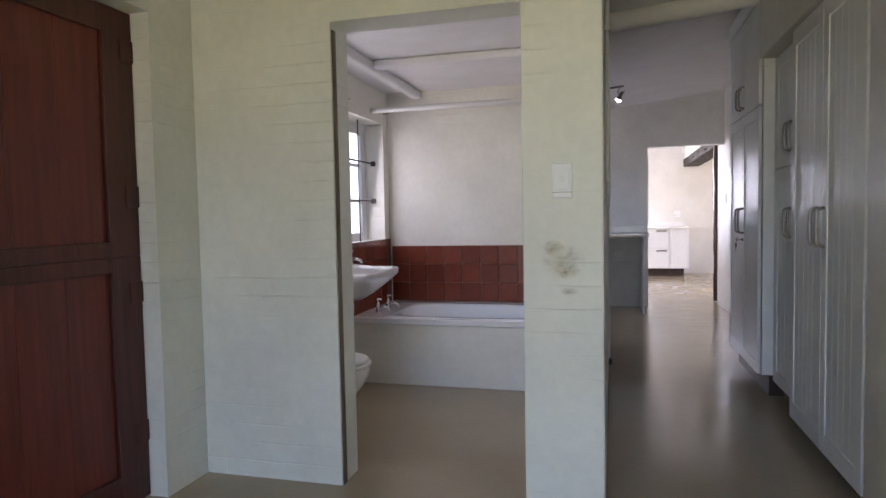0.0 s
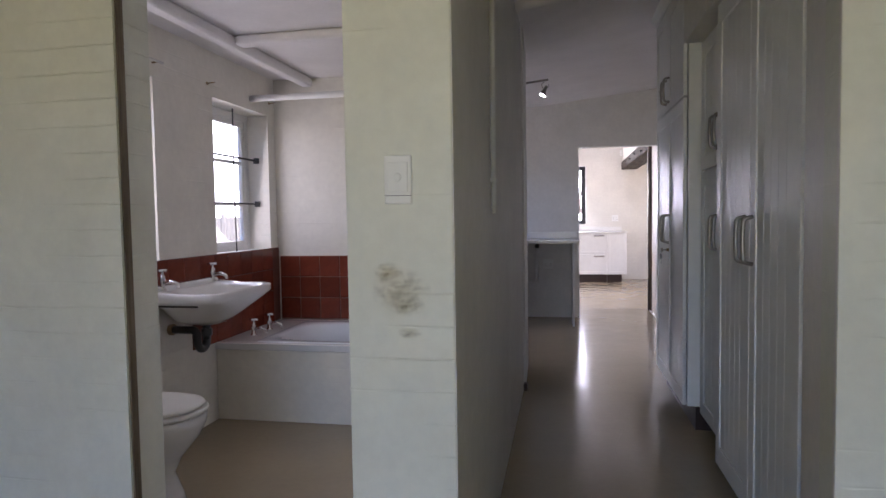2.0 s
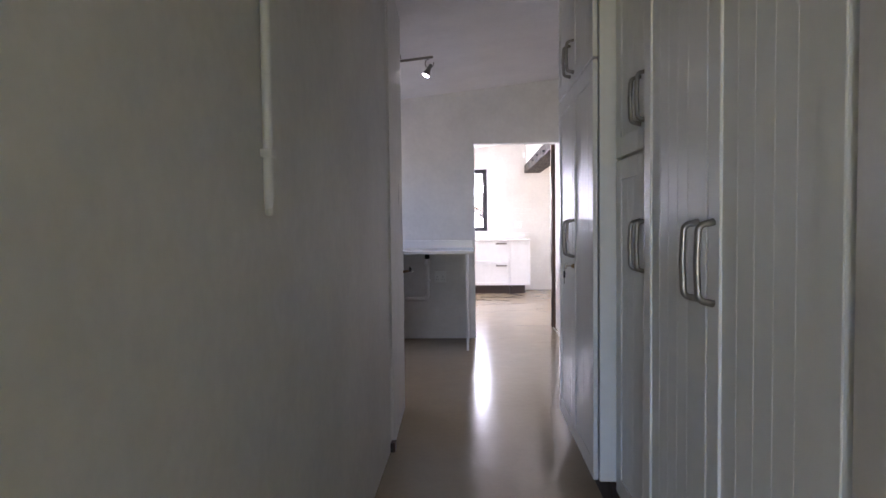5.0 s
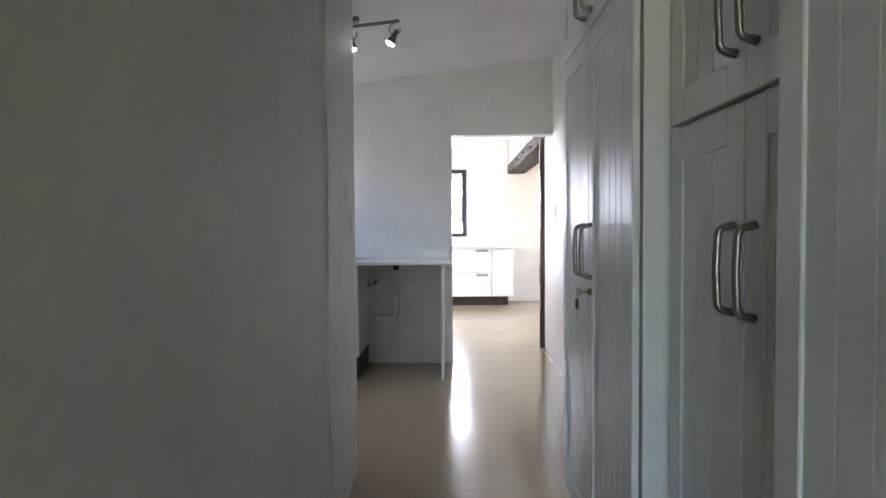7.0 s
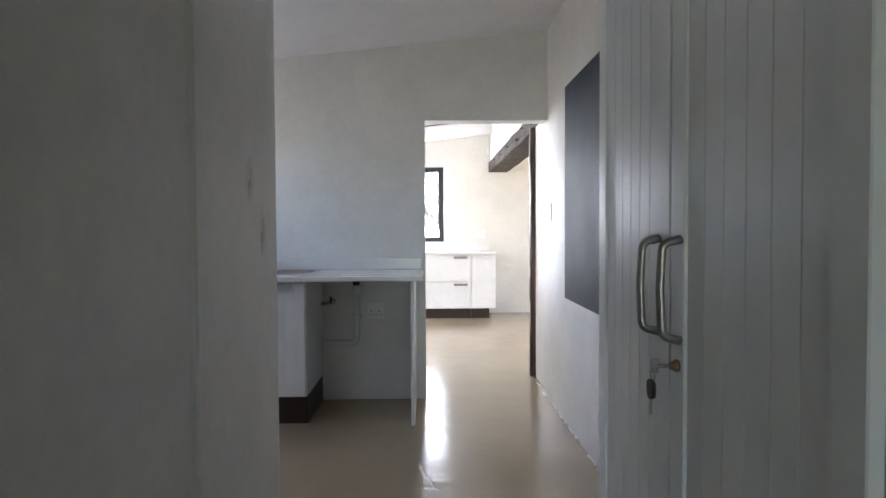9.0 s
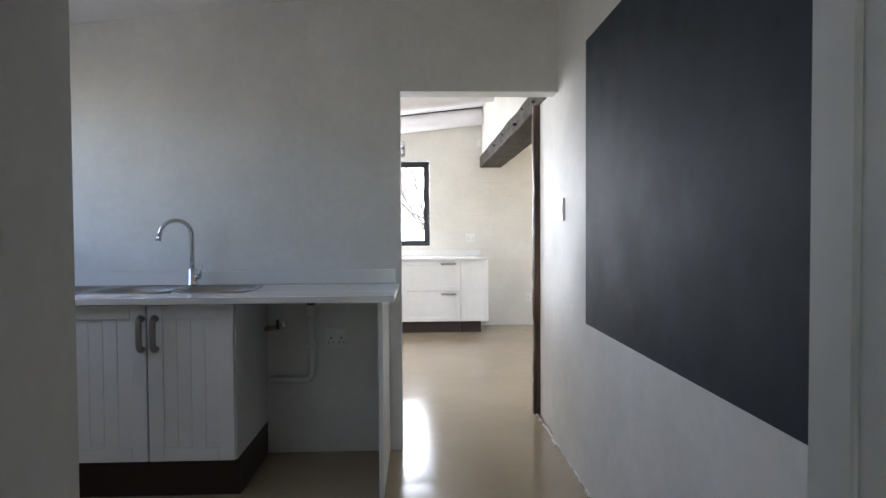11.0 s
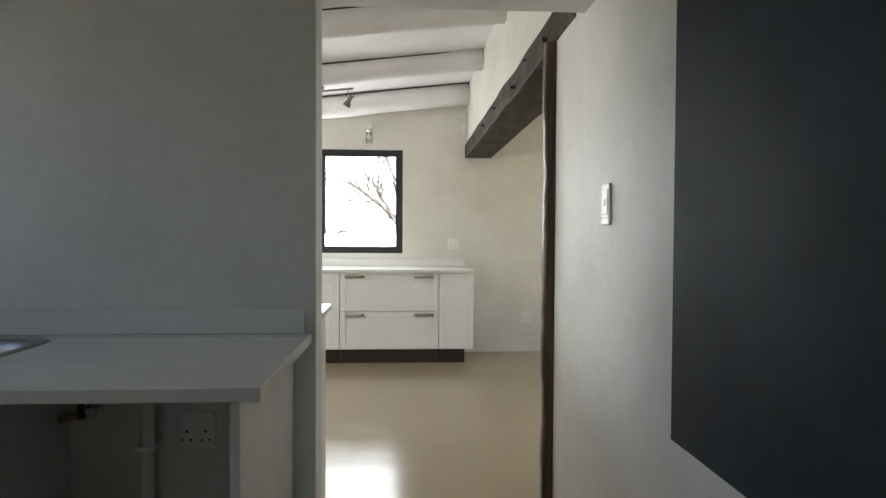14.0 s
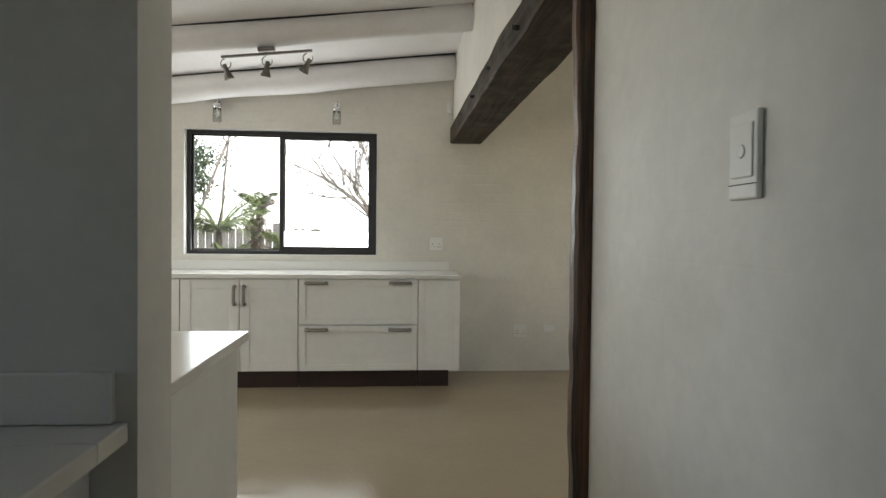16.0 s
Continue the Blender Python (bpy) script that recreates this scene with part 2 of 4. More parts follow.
def boxed(a, b, bevel=0.0, seg=2):
    return box(bmesh.new(), a, b, bevel, seg)


def tube(bm, pts, rx, ry=None, seg=12, caps=True):
    """A swept round or oval bar along a line of points; rx may be one radius or one for each point."""
    pts = [Vector(p) for p in pts]
    rad = rx if isinstance(rx, (list, tuple)) else [rx] * len(pts)
    rings, side = [], None
    for i, p in enumerate(pts):
        d = (pts[min(i + 1, len(pts) - 1)] - pts[max(i - 1, 0)]).normalized()
        if side is None:
            side = d.orthogonal().normalized()
        side = (side - d * side.dot(d)).normalized()
        up = d.cross(side)
        r2 = rad[i] if ry is None else ry
        rings.append([bm.verts.new(p + side * (rad[i] * math.cos(2 * math.pi * k / seg)) + up * (r2 * math.sin(2 * math.pi * k / seg))) for k in range(seg)])
    for a, b in zip(rings, rings[1:]):
        for k in range(seg):
            f = bm.faces.new((a[k], a[(k + 1) % seg], b[(k + 1) % seg], b[k]))
            f.smooth = True
    if caps:
        bm.faces.new(rings[0][::-1])
        bm.faces.new(rings[-1])
    return bm


def arc(centre, r, a0, a1, n, u, v):
    c, u, v = Vector(centre), Vector(u), Vector(v)
    return [c + u * (r * math.cos(radians(a0 + (a1 - a0) * i / n))) + v * (r * math.sin(radians(a0 + (a1 - a0) * i / n))) for i in range(n + 1)]


def lathe(bm, profile, centre=(0, 0, 0), seg=20):
    """Turned shape about z: profile of (radius, height)."""
    c = Vector(centre)
    rings = [[bm.verts.new(c + Vector((r * math.cos(2 * math.pi * k / seg), r * math.sin(2 * math.pi * k / seg), h))) for k in range(seg)] for r, h in profile]
    for a, b in zip(rings, rings[1:]):
        for k in range(seg):
            f = bm.faces.new((a[k], a[(k + 1) % seg], b[(k + 1) % seg], b[k]))
            f.smooth = True
    bm.faces.new(rings[0][::-1])
    bm.faces.new(rings[-1])
    return bm


def oval(a, b, n, seg, cx=0, cy=0):
    """Points of a rounded-rectangle-like oval."""
    out = []
    for k in range(seg):
        t = 2 * math.pi * k / seg
        c, s = math.cos(t), math.sin(t)
        out.append((cx + a * math.copysign(abs(c) ** (2 / n), c), cy + b * math.copysign(abs(s) ** (2 / n), s)))
    return out


def loft(bm, rings, cap0=False, cap1=False):
    vs = [[bm.verts.new(p) for p in r] for r in rings]
    m = len(vs[0])
    for a, b in zip(vs, vs[1:]):
        for k in range(m):
            f = bm.faces.new((a[k], a[(k + 1) % m], b[(k + 1) % m], b[k]))
            f.smooth = True
    if cap0:
        bm.faces.new(vs[0][::-1])
    if cap1:
        bm.faces.new(vs[-1])
    return bm


def mesh_of(name, bm, material):
    bmesh.ops.recalc_face_normals(bm, faces=bm.faces)
    me = bpy.data.meshes.new(name)
    bm.to_mesh(me)
    bm.free()
    me.materials.append(material)
    return me


def part(name, bm, material, parent, label=""):
    ob = new(name, mesh_of(name, bm, material))
    ob.parent = parent
    return tagged(ob, label)


def thing(name, label, category, m=None, group="", kind=""):
    ob = new(name)
    if m is not None:
        ob.matrix_basis = m
    return tagged(ob, label, category, group, kind)


def solid(name, bm, material, label, category, kind="", group=""):
    return tagged(new(name, mesh_of(name, bm, material)), label, category, group, kind)


def structure(name, bm, material, label, category="wall"):
    return solid(name, bm, material, label, category, "structure")


def wall_boxes(name, boxes, material, label, bevel=0.0):
    bm = bmesh.new()
    for a, b in boxes:
        box(bm, a, b, bevel)
    return structure(name, bm, material, label)


def slab(bm, x0, x1, y0, y1, z_of, thick):
    """A sloping plate whose underside lies at z_of(x)."""
    lo = [bm.verts.new((x, y, z_of(x))) for x, y in ((x0, y0), (x1, y0), (x1, y1), (x0, y1))]
    hi = [bm.verts.new((v.co.x, v.co.y, v.co.z + thick)) for v in lo]
    bm.faces.new(lo[::-1])
    bm.faces.new(hi)
    for k in range(4):
        bm.faces.new((lo[k], lo[(k + 1) % 4], hi[(k + 1) % 4], hi[k]))
    return bm


# ---- structure ----
def ceil2(x):
    return 2.475 + 0.108 * x


def ceilk(x):
    return 2.615 + 0.113 * x


structure("floor", box(box(boxed((-1.85, -3.2, -0.12), (2.4, 2.6, 0.0)), (-1.80, 2.6, -0.12), (1.83, 8.31, 0.0)), (-3.6, 8.31, -0.12), (4.6, 13.0, 0.0)), M_FLOOR, "polished beige-grey cement screed floor with hairline cracks", "floor")

# entry
wall_boxes("wall_entry_left", [((-1.85, -3.0, 0), (-1.59, 1.22, 2.75)), ((-1.85, 2.148, 0), (-1.59, 2.60, 2.75)), ((-1.85, 1.22, 2.06), (-1.59, 2.148, 2.75))], M_ENTRY, "white painted rough brick wall beside the red door")
wall_boxes("wall_bath_front", [((-1.588, 2.424, 0), (-0.90, 2.60, 2.75)), ((-0.90, 2.424, 2.03), (-0.05, 2.60, 2.75))], M_ENTRY, "white painted bagged brick wall with the bathroom doorway")
wall_boxes("wall_pillar", [((-0.05, 2.19, 0), (0.233, 2.60, 2.75))], M_ENTRY, "white painted brick pillar with stains and a light switch", 0.0028)


def stub_wall():
    for name, ring, m, label in (("wall_entry_stub", [(1.105, 2.15), (2.4, 2.15), (2.4, 2.30), (1.128, 2.30)], M_ENTRY, "white painted brick end wall beside the wardrobes"), ("wall_stub_return", [(1.1055, 2.158), (1.3, 2.20), (2.4, 2.30), (2.4, 2.585), (1.186, 2.585)], M_SMOOTH, "white plastered return beside the wardrobes")):
        bm = bmesh.new()
        loft(bm, [[(x, y, 0) for x, y in ring], [(x, y, 2.9) for x, y in ring]], True, True)
        for f in bm.faces:
            f.smooth = False
        structure(name, bm, m, label)


stub_wall()
wall_boxes("wall_entry_back", [((-1.85, -3.2, 0), (-0.95, -3.0, 2.75)), ((0.75, -3.2, 0), (2.4, -3.0, 2.75)), ((-0.95, -3.2, 2.2), (0.75, -3.0, 2.75))], M_ENTRY, "white painted wall with an open doorway to the garden")
wall_boxes("wall_entry_right", [((2.2, -3.0, 0), (2.4, 2.15, 2.9))], M_ENTRY, "plain white painted wall")

# unseen block, added to keep stray light out between the two ceilings
wall_boxes("wall_passage_head", [((0.236, 2.40, 2.46), (1.119, 2.58, 2.86))], M_SMOOTH, "added white wall piece, out of view, that stops a light leak")

# bathroom
wall_boxes("wall_bath_left", [((-1.80, 2.60, 0), (-1.57, 5.13, 0.98)), ((-1.80, 2.60, 1.96), (-1.57, 5.13, 2.6)), ((-1.80, 2.60, 0.98), (-1.57, 2.78, 1.96)), ((-1.80, 3.56, 0.98), (-1.57, 4.12, 1.96)), ((-1.80, 4.84, 0.98), (-1.57, 5.13, 1.96))], M_WALL, "white painted bathroom wall with two windows")
wall_boxes("wall_bath_back", [((-1.57, 4.95, 0), (0.10, 5.13, 2.6))], M_WALL, "white painted bathroom back wall")
wall_boxes("wall_corridor", [((0.10, 2.1935, 0), (0.235, 4.97, 2.75))], M_SMOOTH, "white painted passage wall, slightly scuffed")


def corridor_end():
    bm = bmesh.new()
    ring = [(0.10, 4.97), (0.248, 4.97), (0.225, 5.76), (0.10, 5.76)]
    loft(bm, [[(x, y, 0) for x, y in ring], [(x, y, 2.75) for x, y in ring]], True, True)
    for f in bm.faces:
        f.smooth = False
    es = [e for e in bm.edges if abs(e.verts[0].co.z - e.verts[1].co.z) > 1]
    bmesh.ops.bevel(bm, geom=es, offset=0.012, segments=3, affect="EDGES")
    structure("wall_corridor_end", bm, M_SMOOTH, "white plastered wall end with grey smudges")


corridor_end()

# scullery
wall_boxes("wall_scullery_front", [((-1.62, 5.60, 0), (0.10, 5.76, 2.75))], M_SMOOTH, "white plastered wall behind the bathroom")
wall_boxes("wall_scullery_left", [((-1.62, 5.76, 0), (-1.47, 8.165, 1.2)), ((-1.62, 5.76, 2.05), (-1.47, 8.165, 2.5)), ((-1.62, 5.76, 1.2), (-1.47, 6.7, 2.05)), ((-1.62, 7.95, 1.2), (-1.47, 8.165, 2.05))], M_SMOOTH, "white plastered wall with a window opening")
wall_boxes("wall_scullery_back", [((-3.4, 8.165, 0), (0.702, 8.31, 2.9)), ((0.702, 8.165, 2.003), (1.585, 8.31, 2.9))], M_SMOOTH, "white plastered wall with a wide opening to the kitchen")
wall_boxes("wall_right", [((1.585, 2.585, 0), (1.83, 8.31, 3.0)), ((1.607, 8.31, 0), (1.83, 8.80, 3.0))], M_SMOOTH, "white plastered wall with a blackboard panel")

# kitchen and dining
wall_boxes("wall_kitchen_far", [((-3.4, 12.8, 0), (-0.72, 13.0, 3.2)), ((0.951, 12.8, 0), (4.6, 13.0, 3.2)), ((-0.72, 12.8, 0), (0.951, 13.0, 1.04)), ((-0.72, 12.8, 2.14), (0.951, 13.0, 3.2))], M_CREAM, "cream-white painted brick kitchen wall with a window")
wall_boxes("wall_kitchen_left", [((-3.6, 8.31, 0), (-3.4, 9.6, 3.2)), ((-3.6, 11.6, 0), (-3.4, 13.0, 3.2)), ((-3.6, 9.6, 0), (-3.4, 11.6, 0.85)), ((-3.6, 9.6, 2.15), (-3.4, 11.6, 3.2))], M_CREAM, "plain white painted wall, out of view, with an assumed window opening")
wall_boxes("wall_over_beam", [((1.625, 8.31, 2.193), (1.85, 12.8, 3.0))], M_CREAM, "white painted wall above the timber beam")
# out of view; the opening is made up to let the dining fill in
wall_boxes("wall_dining", [((4.4, 8.5, 0), (4.6, 10.1, 3.2)), ((4.4, 11.7, 0), (4.6, 12.8, 3.2)), ((4.4, 10.1, 0), (4.6, 11.7, 0.7)), ((4.4, 10.1, 2.1), (4.6, 11.7, 3.2)), ((1.83, 8.3, 0), (4.6, 8.5, 3.2))], M_CREAM, "plain white painted wall, out of view, with an assumed window opening")

structure("ceiling_bath", boxed((-1.80, 2.60, 2.23), (0.10, 5.13, 2.31)), M_CEIL, "white painted bathroom ceiling boards", "ceiling")
structure("ceiling_entry", boxed((-1.85, -3.2, 2.72), (2.4, 2.59, 2.80)), M_CEIL, "plain white ceiling", "ceiling")
structure("ceiling_passage", slab(bmesh.new(), -1.62, 1.83, 2.4, 8.165, ceil2, 0.08), M_CEIL, "sloping white painted ceiling", "ceiling")
structure("ceiling_kitchen", slab(bmesh.new(), -3.6, 1.85, 8.31, 13.0, ceilk, 0.08), M_CEIL, "sloping white kitchen ceiling between log rafters", "ceiling")
structure("ceiling_dining", boxed((1.85, 8.3, 2.95), (4.6, 13.0, 3.03)), M_CEIL, "plain white ceiling", "ceiling")


def rafter(y, x0, x1, r, z_of, name="rafter", label="white painted round log rafter", drop=0.0):
    bm = bmesh.new()
    n = 24
    pts, rad = [], []
    for i in range(n + 1):
        x = x0 + (x1 - x0) * i / n
        pts.append((x, y + 0.02 * noise.noise((x * 1.3, y, 0)), z_of(x) - r * 0.62 - drop + 0.012 * noise.noise((x * 1.7, y, 5))))
        rad.append(r * (1 + 0.05 * noise.noise((x * 2, y, 9))))
    tube(bm, pts, rad, seg=20)
    if y > 8:
        # a dark tube draws the shadow line where rafter meets ceiling
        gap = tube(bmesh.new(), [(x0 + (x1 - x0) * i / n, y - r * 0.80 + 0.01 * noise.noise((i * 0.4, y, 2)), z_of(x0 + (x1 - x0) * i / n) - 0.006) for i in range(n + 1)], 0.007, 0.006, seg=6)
        structure("rafter_gap_trim", gap, M_HOLE_SHADE, "dark strip standing in for the shade between log rafter and ceiling boards", "trim")
    return structure(name, bm, M_CEIL, label, "rafter")


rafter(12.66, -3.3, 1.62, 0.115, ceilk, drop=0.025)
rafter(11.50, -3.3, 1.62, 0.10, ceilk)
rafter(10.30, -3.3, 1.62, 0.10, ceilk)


def timber_beam():
    bm = bmesh.new()
    rings = []
    for i in range(41):
        y = 8.50 + (12.798 - 8.50) * i / 40
        n1, n2 = 0.012 * noise.noise((y * 2.1, 0, 1)), 0.010 * noise.noise((y * 2.7, 3, 1))
        x0, x1, z0, z1 = 1.60 + n1, 1.885 + n2, 2.055 + n2, 2.193
        c = 0.008 + 0.005 * noise.noise((y * 5, 7, 1))
        rings.append([(x0 + c, y, z0), (x1 - c, y, z0 + n1), (x1, y, z0 + c), (x1, y, z1), (x0, y, z1), (x0, y, z0 + c * 1.6)])
    loft(bm, rings, True, True)
    for f in bm.faces:
        f.smooth = False
    beam = structure("timber_beam", bm, M_BEAM, "old dark weathered timber beam over the opening", "beam")
    # dark plugs on the face stand in for empty bolt holes
    for y, z, rad in ((8.95, 2.11, 0.011), (9.42, 2.15, 0.007), (9.8, 2.10, 0.012), (10.55, 2.13, 0.009), (11.2, 2.12, 0.010), (11.9, 2.14, 0.008)):
        part("bolt_hole", tube(bmesh.new(), [(1.575, y, z), (1.62, y, z)], rad, seg=10), M_HOLE_SHADE, beam, "dark plug standing in for an old bolt hole")
    bm = bmesh.new()
    rings = []
    for i in range(71):
        z = 2.055 * i / 70
        n1, n2 = 0.007 * noise.noise((z * 3, 0, 4)) + 0.005 * noise.noise((z * 11, 0, 7)), 0.008 * noise.noise((z * 5.7, 2, 4))
        x0, x1, y0, y1 = 1.563 + n1, 1.835, 8.802, 8.862 + n2
        rings.append([(x0 + 0.008, y0, z), (x1, y0, z), (x1, y1, z), (x0 + 0.012, y1, z), (x0, y1 - 0.014, z), (x0, y0 + 0.008, z)])
    loft(bm, rings, True, True)
    for f in bm.faces:
        f.smooth = False
    structure("timber_post", bm, M_POST, "dark stained rough timber door post", "post")


timber_beam()

structure("blackboard_panel", boxed((1.581, 5.89, 0.79), (1.586, 7.575, 2.105)), M_BOARD, "large slate-grey blackboard paint panel on the wall", "blackboard")


# ---- cabinets ----
def bow_handle(parent, x, z0, z1, across=False, out=0.034, w=None, label="brushed steel bow handle"):
    """A bent bar handle on a door face at y = 0; across: lies along x."""
    w = w or (0.0078 if z1 - z0 > 0.148 and not across and parent.name.startswith(("door", "top_door")) else 0.014)
    bm = bmesh.new()
    n, c = 6, 0.018
    pts = [(0, 0.0, 0)] + [(0, -out + c - c * math.sin(radians(90 * i / n)), c - c * math.cos(radians(90 * i / n)) * 1.0 + 0.004) for i in range(n + 1)]
    length = z1 - z0
    top = [(p[0], p[1], length - p[2]) for p in pts[::-1]]
    line = pts + [(0, -out - 0.003, length * 0.5)] + top
    rad = [w * 1.25, w * 1.15] + [w] * (len(line) - 4) + [w * 1.15, w * 1.25]
    tube(bm, line, rad, w * 0.8, seg=10)
    for v in bm.verts:
        a, b, c2 = v.co
        v.co = (z0 + c2, b, x + a) if across else (x + a, b, z0 + c2)
    return part("handle", bm, M_STEEL, parent, label)


def leaf(cab, name, x0, x1, z0, z1, material, boards=5, stile=0.07, rail=0.075, handle=None, label=""):
    """A framed door or drawer front with a recessed field of boards; its face lies at y = 0."""
    bm = bmesh.new()
    g = 0.0036
    x0, x1, z0, z1 = x0 + g, x1 - g, z0 + g, z1 - g
    for a, b in (((x0, 0, z0), (x0 + stile, 0.02, z1)), ((x1 - stile, 0, z0), (x1, 0.02, z1)), ((x0 + stile, 0, z0), (x1 - stile, 0.02, z0 + rail)), ((x0 + stile, 0, z1 - rail), (x1 - stile, 0.02, z1))):
        box(bm, a, b, 0.0022, 1)
    d = part(name, bm, material, cab, label)
    xa, xb = x0 + stile - 0.002, x1 - stile + 0.002
    w = (xb - xa) / boards
    for i in range(boards):
        part("board", boxed((xa + i * w + 0.0004, 0.006, z0 + rail - 0.002), (xa + (i + 1) * w - 0.0004, 0.018, z1 - rail + 0.002), 0.0014, 1), material, d)
    if handle:
        for hx, h0, h1, across in handle:
            bow_handle(d, hx, h0, h1, across)
    return d


def carcass(cab, w, z0, z1, depth, material, plinth=True, inset=0.05, pw=None):
    part("body", boxed((0, 0.026, z0), (w, depth, z1), 0.0015, 1), material, cab)
    if plinth:
        part("plinth", boxed((0.004, inset + 0.02, 0), ((pw or w) - 0.004, depth, z0 - 0.002)), M_PLINTH, cab, "dark brown plinth")


def facing_left(x, y):
    return pose(x, y, 0, 0, 0, -90)


def wardrobes():
    # tall far unit
    a = thing("tall_wardrobe", "tall white grooved built-in wardrobe with a key in the lock", "wardrobe", facing_left(1.16, 5.25))
    W = 0.985
    carcass(a, W, 0.134, 2.50, 0.42, M_DOORW)
    mid = 0.472
    leaf(a, "door", 0.002, mid, 0.136, 1.848, M_DOORW, 6, 0.06, 0.075, [(mid - 0.048, 1.03, 1.205, False)])
    d = leaf(a, "door", mid, W - 0.002, 0.136, 1.848, M_DOORW, 6, 0.06, 0.075, [(mid + 0.052, 1.03, 1.205, False)])
    bm = lathe(bmesh.new(), [(0.011, 0), (0.011, 0.006), (0.007, 0.009), (0.007, 0.014)], seg=14)
    bmesh.ops.rotate(bm, verts=bm.verts, cent=(0, 0, 0), matrix=Matrix.Rotation(radians(90), 3, "X"))
    bmesh.ops.translate(bm, verts=bm.verts, vec=(mid + 0.04, 0, 0.985))
    part("lock", bm, M_BRASS, d, "round brass cabinet lock")
    leaf(a, "top_door", 0.002, mid, 1.852, 2.495, M_DOORW, 6, 0.06, 0.075, [(mid - 0.048, 1.90, 2.05, False)])
    leaf(a, "top_door", mid, W - 0.002, 1.852, 2.495, M_DOORW, 6, 0.06, 0.075, [(mid + 0.052, 1.90, 2.05, False)])
    bm = bmesh.new()
    prof = [(0.03, 2.50), (-0.004, 2.50), (-0.01, 2.512), (-0.03, 2.53), (-0.04, 2.545), (-0.04, 2.552), (0.03, 2.552)]
    loft(bm, [[(x, y, z) for y, z in prof] for x in (-0.01, W + 0.01)], True, True)
    for f in bm.faces:
        f.smooth = False
    part("cornice", bm, M_DOORW, a, "white moulded cornice")
    # key hanging in the lock
    k = thing("key", "small steel key with a black bow hanging from the wardrobe lock", "key", facing_left(1.16, 5.25))
    kx, kz = mid + 0.04, 0.985
    part("shaft", tube(bmesh.new(), [(kx, -0.012, kz), (kx, -0.038, kz)], 0.0035, seg=8), M_STEEL, k)
    part("bow", boxed((kx - 0.0025, -0.048, kz - 0.012), (kx + 0.0025, -0.034, kz + 0.012), 0.002), M_STEEL, k)
    part("ring", tube(bmesh.new(), arc((kx, -0.044, kz - 0.014), 0.011, 0, 360, 16, (1, 0, 0), (0, 0, 1)), 0.0011, seg=6, caps=False), M_STEEL, k)
    part("spare_key", boxed((kx - 0.004, -0.048, kz - 0.085), (kx + 0.004, -0.045, kz - 0.045), 0.001), M_STEEL, k)
    bm = bmesh.new()
    loft(bm, [[(kx + px, y, kz - 0.04 + pz) for px, pz in oval(0.014, 0.017, 2.6, 14)] for y in (-0.050, -0.043)], True, True)
    part("key_head", bm, M_BLACK, k, "black plastic key head")
    # recessed middle unit
    b = thing("middle_wardrobe", "narrow recessed white built-in cupboard with upper and lower doors", "wardrobe", facing_left(1.248, 4.262))
    W = 0.64
    carcass(b, W, 0.10, 2.128, 0.33, M_DOORW)
    mid = 0.41
    leaf(b, "door", 0.012, mid, 0.102, 1.435, M_DOORW, 3, 0.075, 0.075, [(mid - 0.036, 1.03, 1.20, False)])
    leaf(b, "door", mid, W - 0.002, 0.102, 1.435, M_DOORW, 3, 0.075, 0.075, [(mid + 0.048, 1.03, 1.20, False)])
    leaf(b, "top_door", 0.012, mid, 1.44, 2.126, M_DOORW, 3, 0.075, 0.075, [(mid - 0.036, 1.525, 1.685, False)])
    leaf(b, "top_door", mid, W - 0.002, 1.44, 2.126, M_DOORW, 3, 0.075, 0.075, [(mid + 0.048, 1.525, 1.685, False)])
    # near unit
    c = thing("near_wardrobe", "white two-door grooved built-in wardrobe on a dark plinth", "wardrobe", facing_left(1.185, 3.618))
    W = 1.013
    carcass(c, W, 0.07, 2.128, 0.39, M_DOORW)
    mid = 0.505
    leaf(c, "door", 0.002, mid, 0.072, 2.126, M_DOORW, 5, 0.065, 0.09, [(mid - 0.05, 1.02, 1.195, False)])
    leaf(c, "door", mid, W - 0.002, 0.072, 2.126, M_DOORW, 5, 0.065, 0.09, [(mid + 0.042, 1.02, 1.195, False)])
    wall_boxes("wall_bulkhead", [((1.16, 2.587, 2.132), (1.583, 4.258, 2.75))], M_SMOOTH, "white plastered bulkhead above the wardrobes", 0.004)


wardrobes()
rafter(4.32, 0.24, 1.58, 0.07, ceil2, "rafter", "white painted ceiling pole across the passage")


def worktop(name, pieces, splash, label):
    t = thing(name, label, "worktop")
    bm = bmesh.new()
    for a, b in pieces:
        box(bm, a, b, 0.003, 2)
    part("top", bm, M_TOP, t)
    if splash:
        part("upstand", boxed(*splash, 0.003), M_TOP, t, "low white upstand")
    return t


ZT, ZB = 0.94, 0.91
SX0, SX1, SY0, SY1 = -1.22, -0.018, 7.67, 8.085
worktop("scullery_worktop", [((-1.468, 7.475, ZB), (0.69, SY0 + 0.02, ZT)), ((-1.468, SY1 - 0.02, ZB), (0.69, 8.163, ZT)), ((SX1 - 0.02, SY0 + 0.02, ZB), (0.69, SY1 - 0.02, ZT)), ((-1.468, SY0 + 0.02, ZB), (SX0 + 0.02, SY1 - 0.02, ZT))], ((-1.466, 8.145, ZT + 0.001), (0.672, 8.164, 1.018)), "white quartz worktop with a low upstand and a sink")


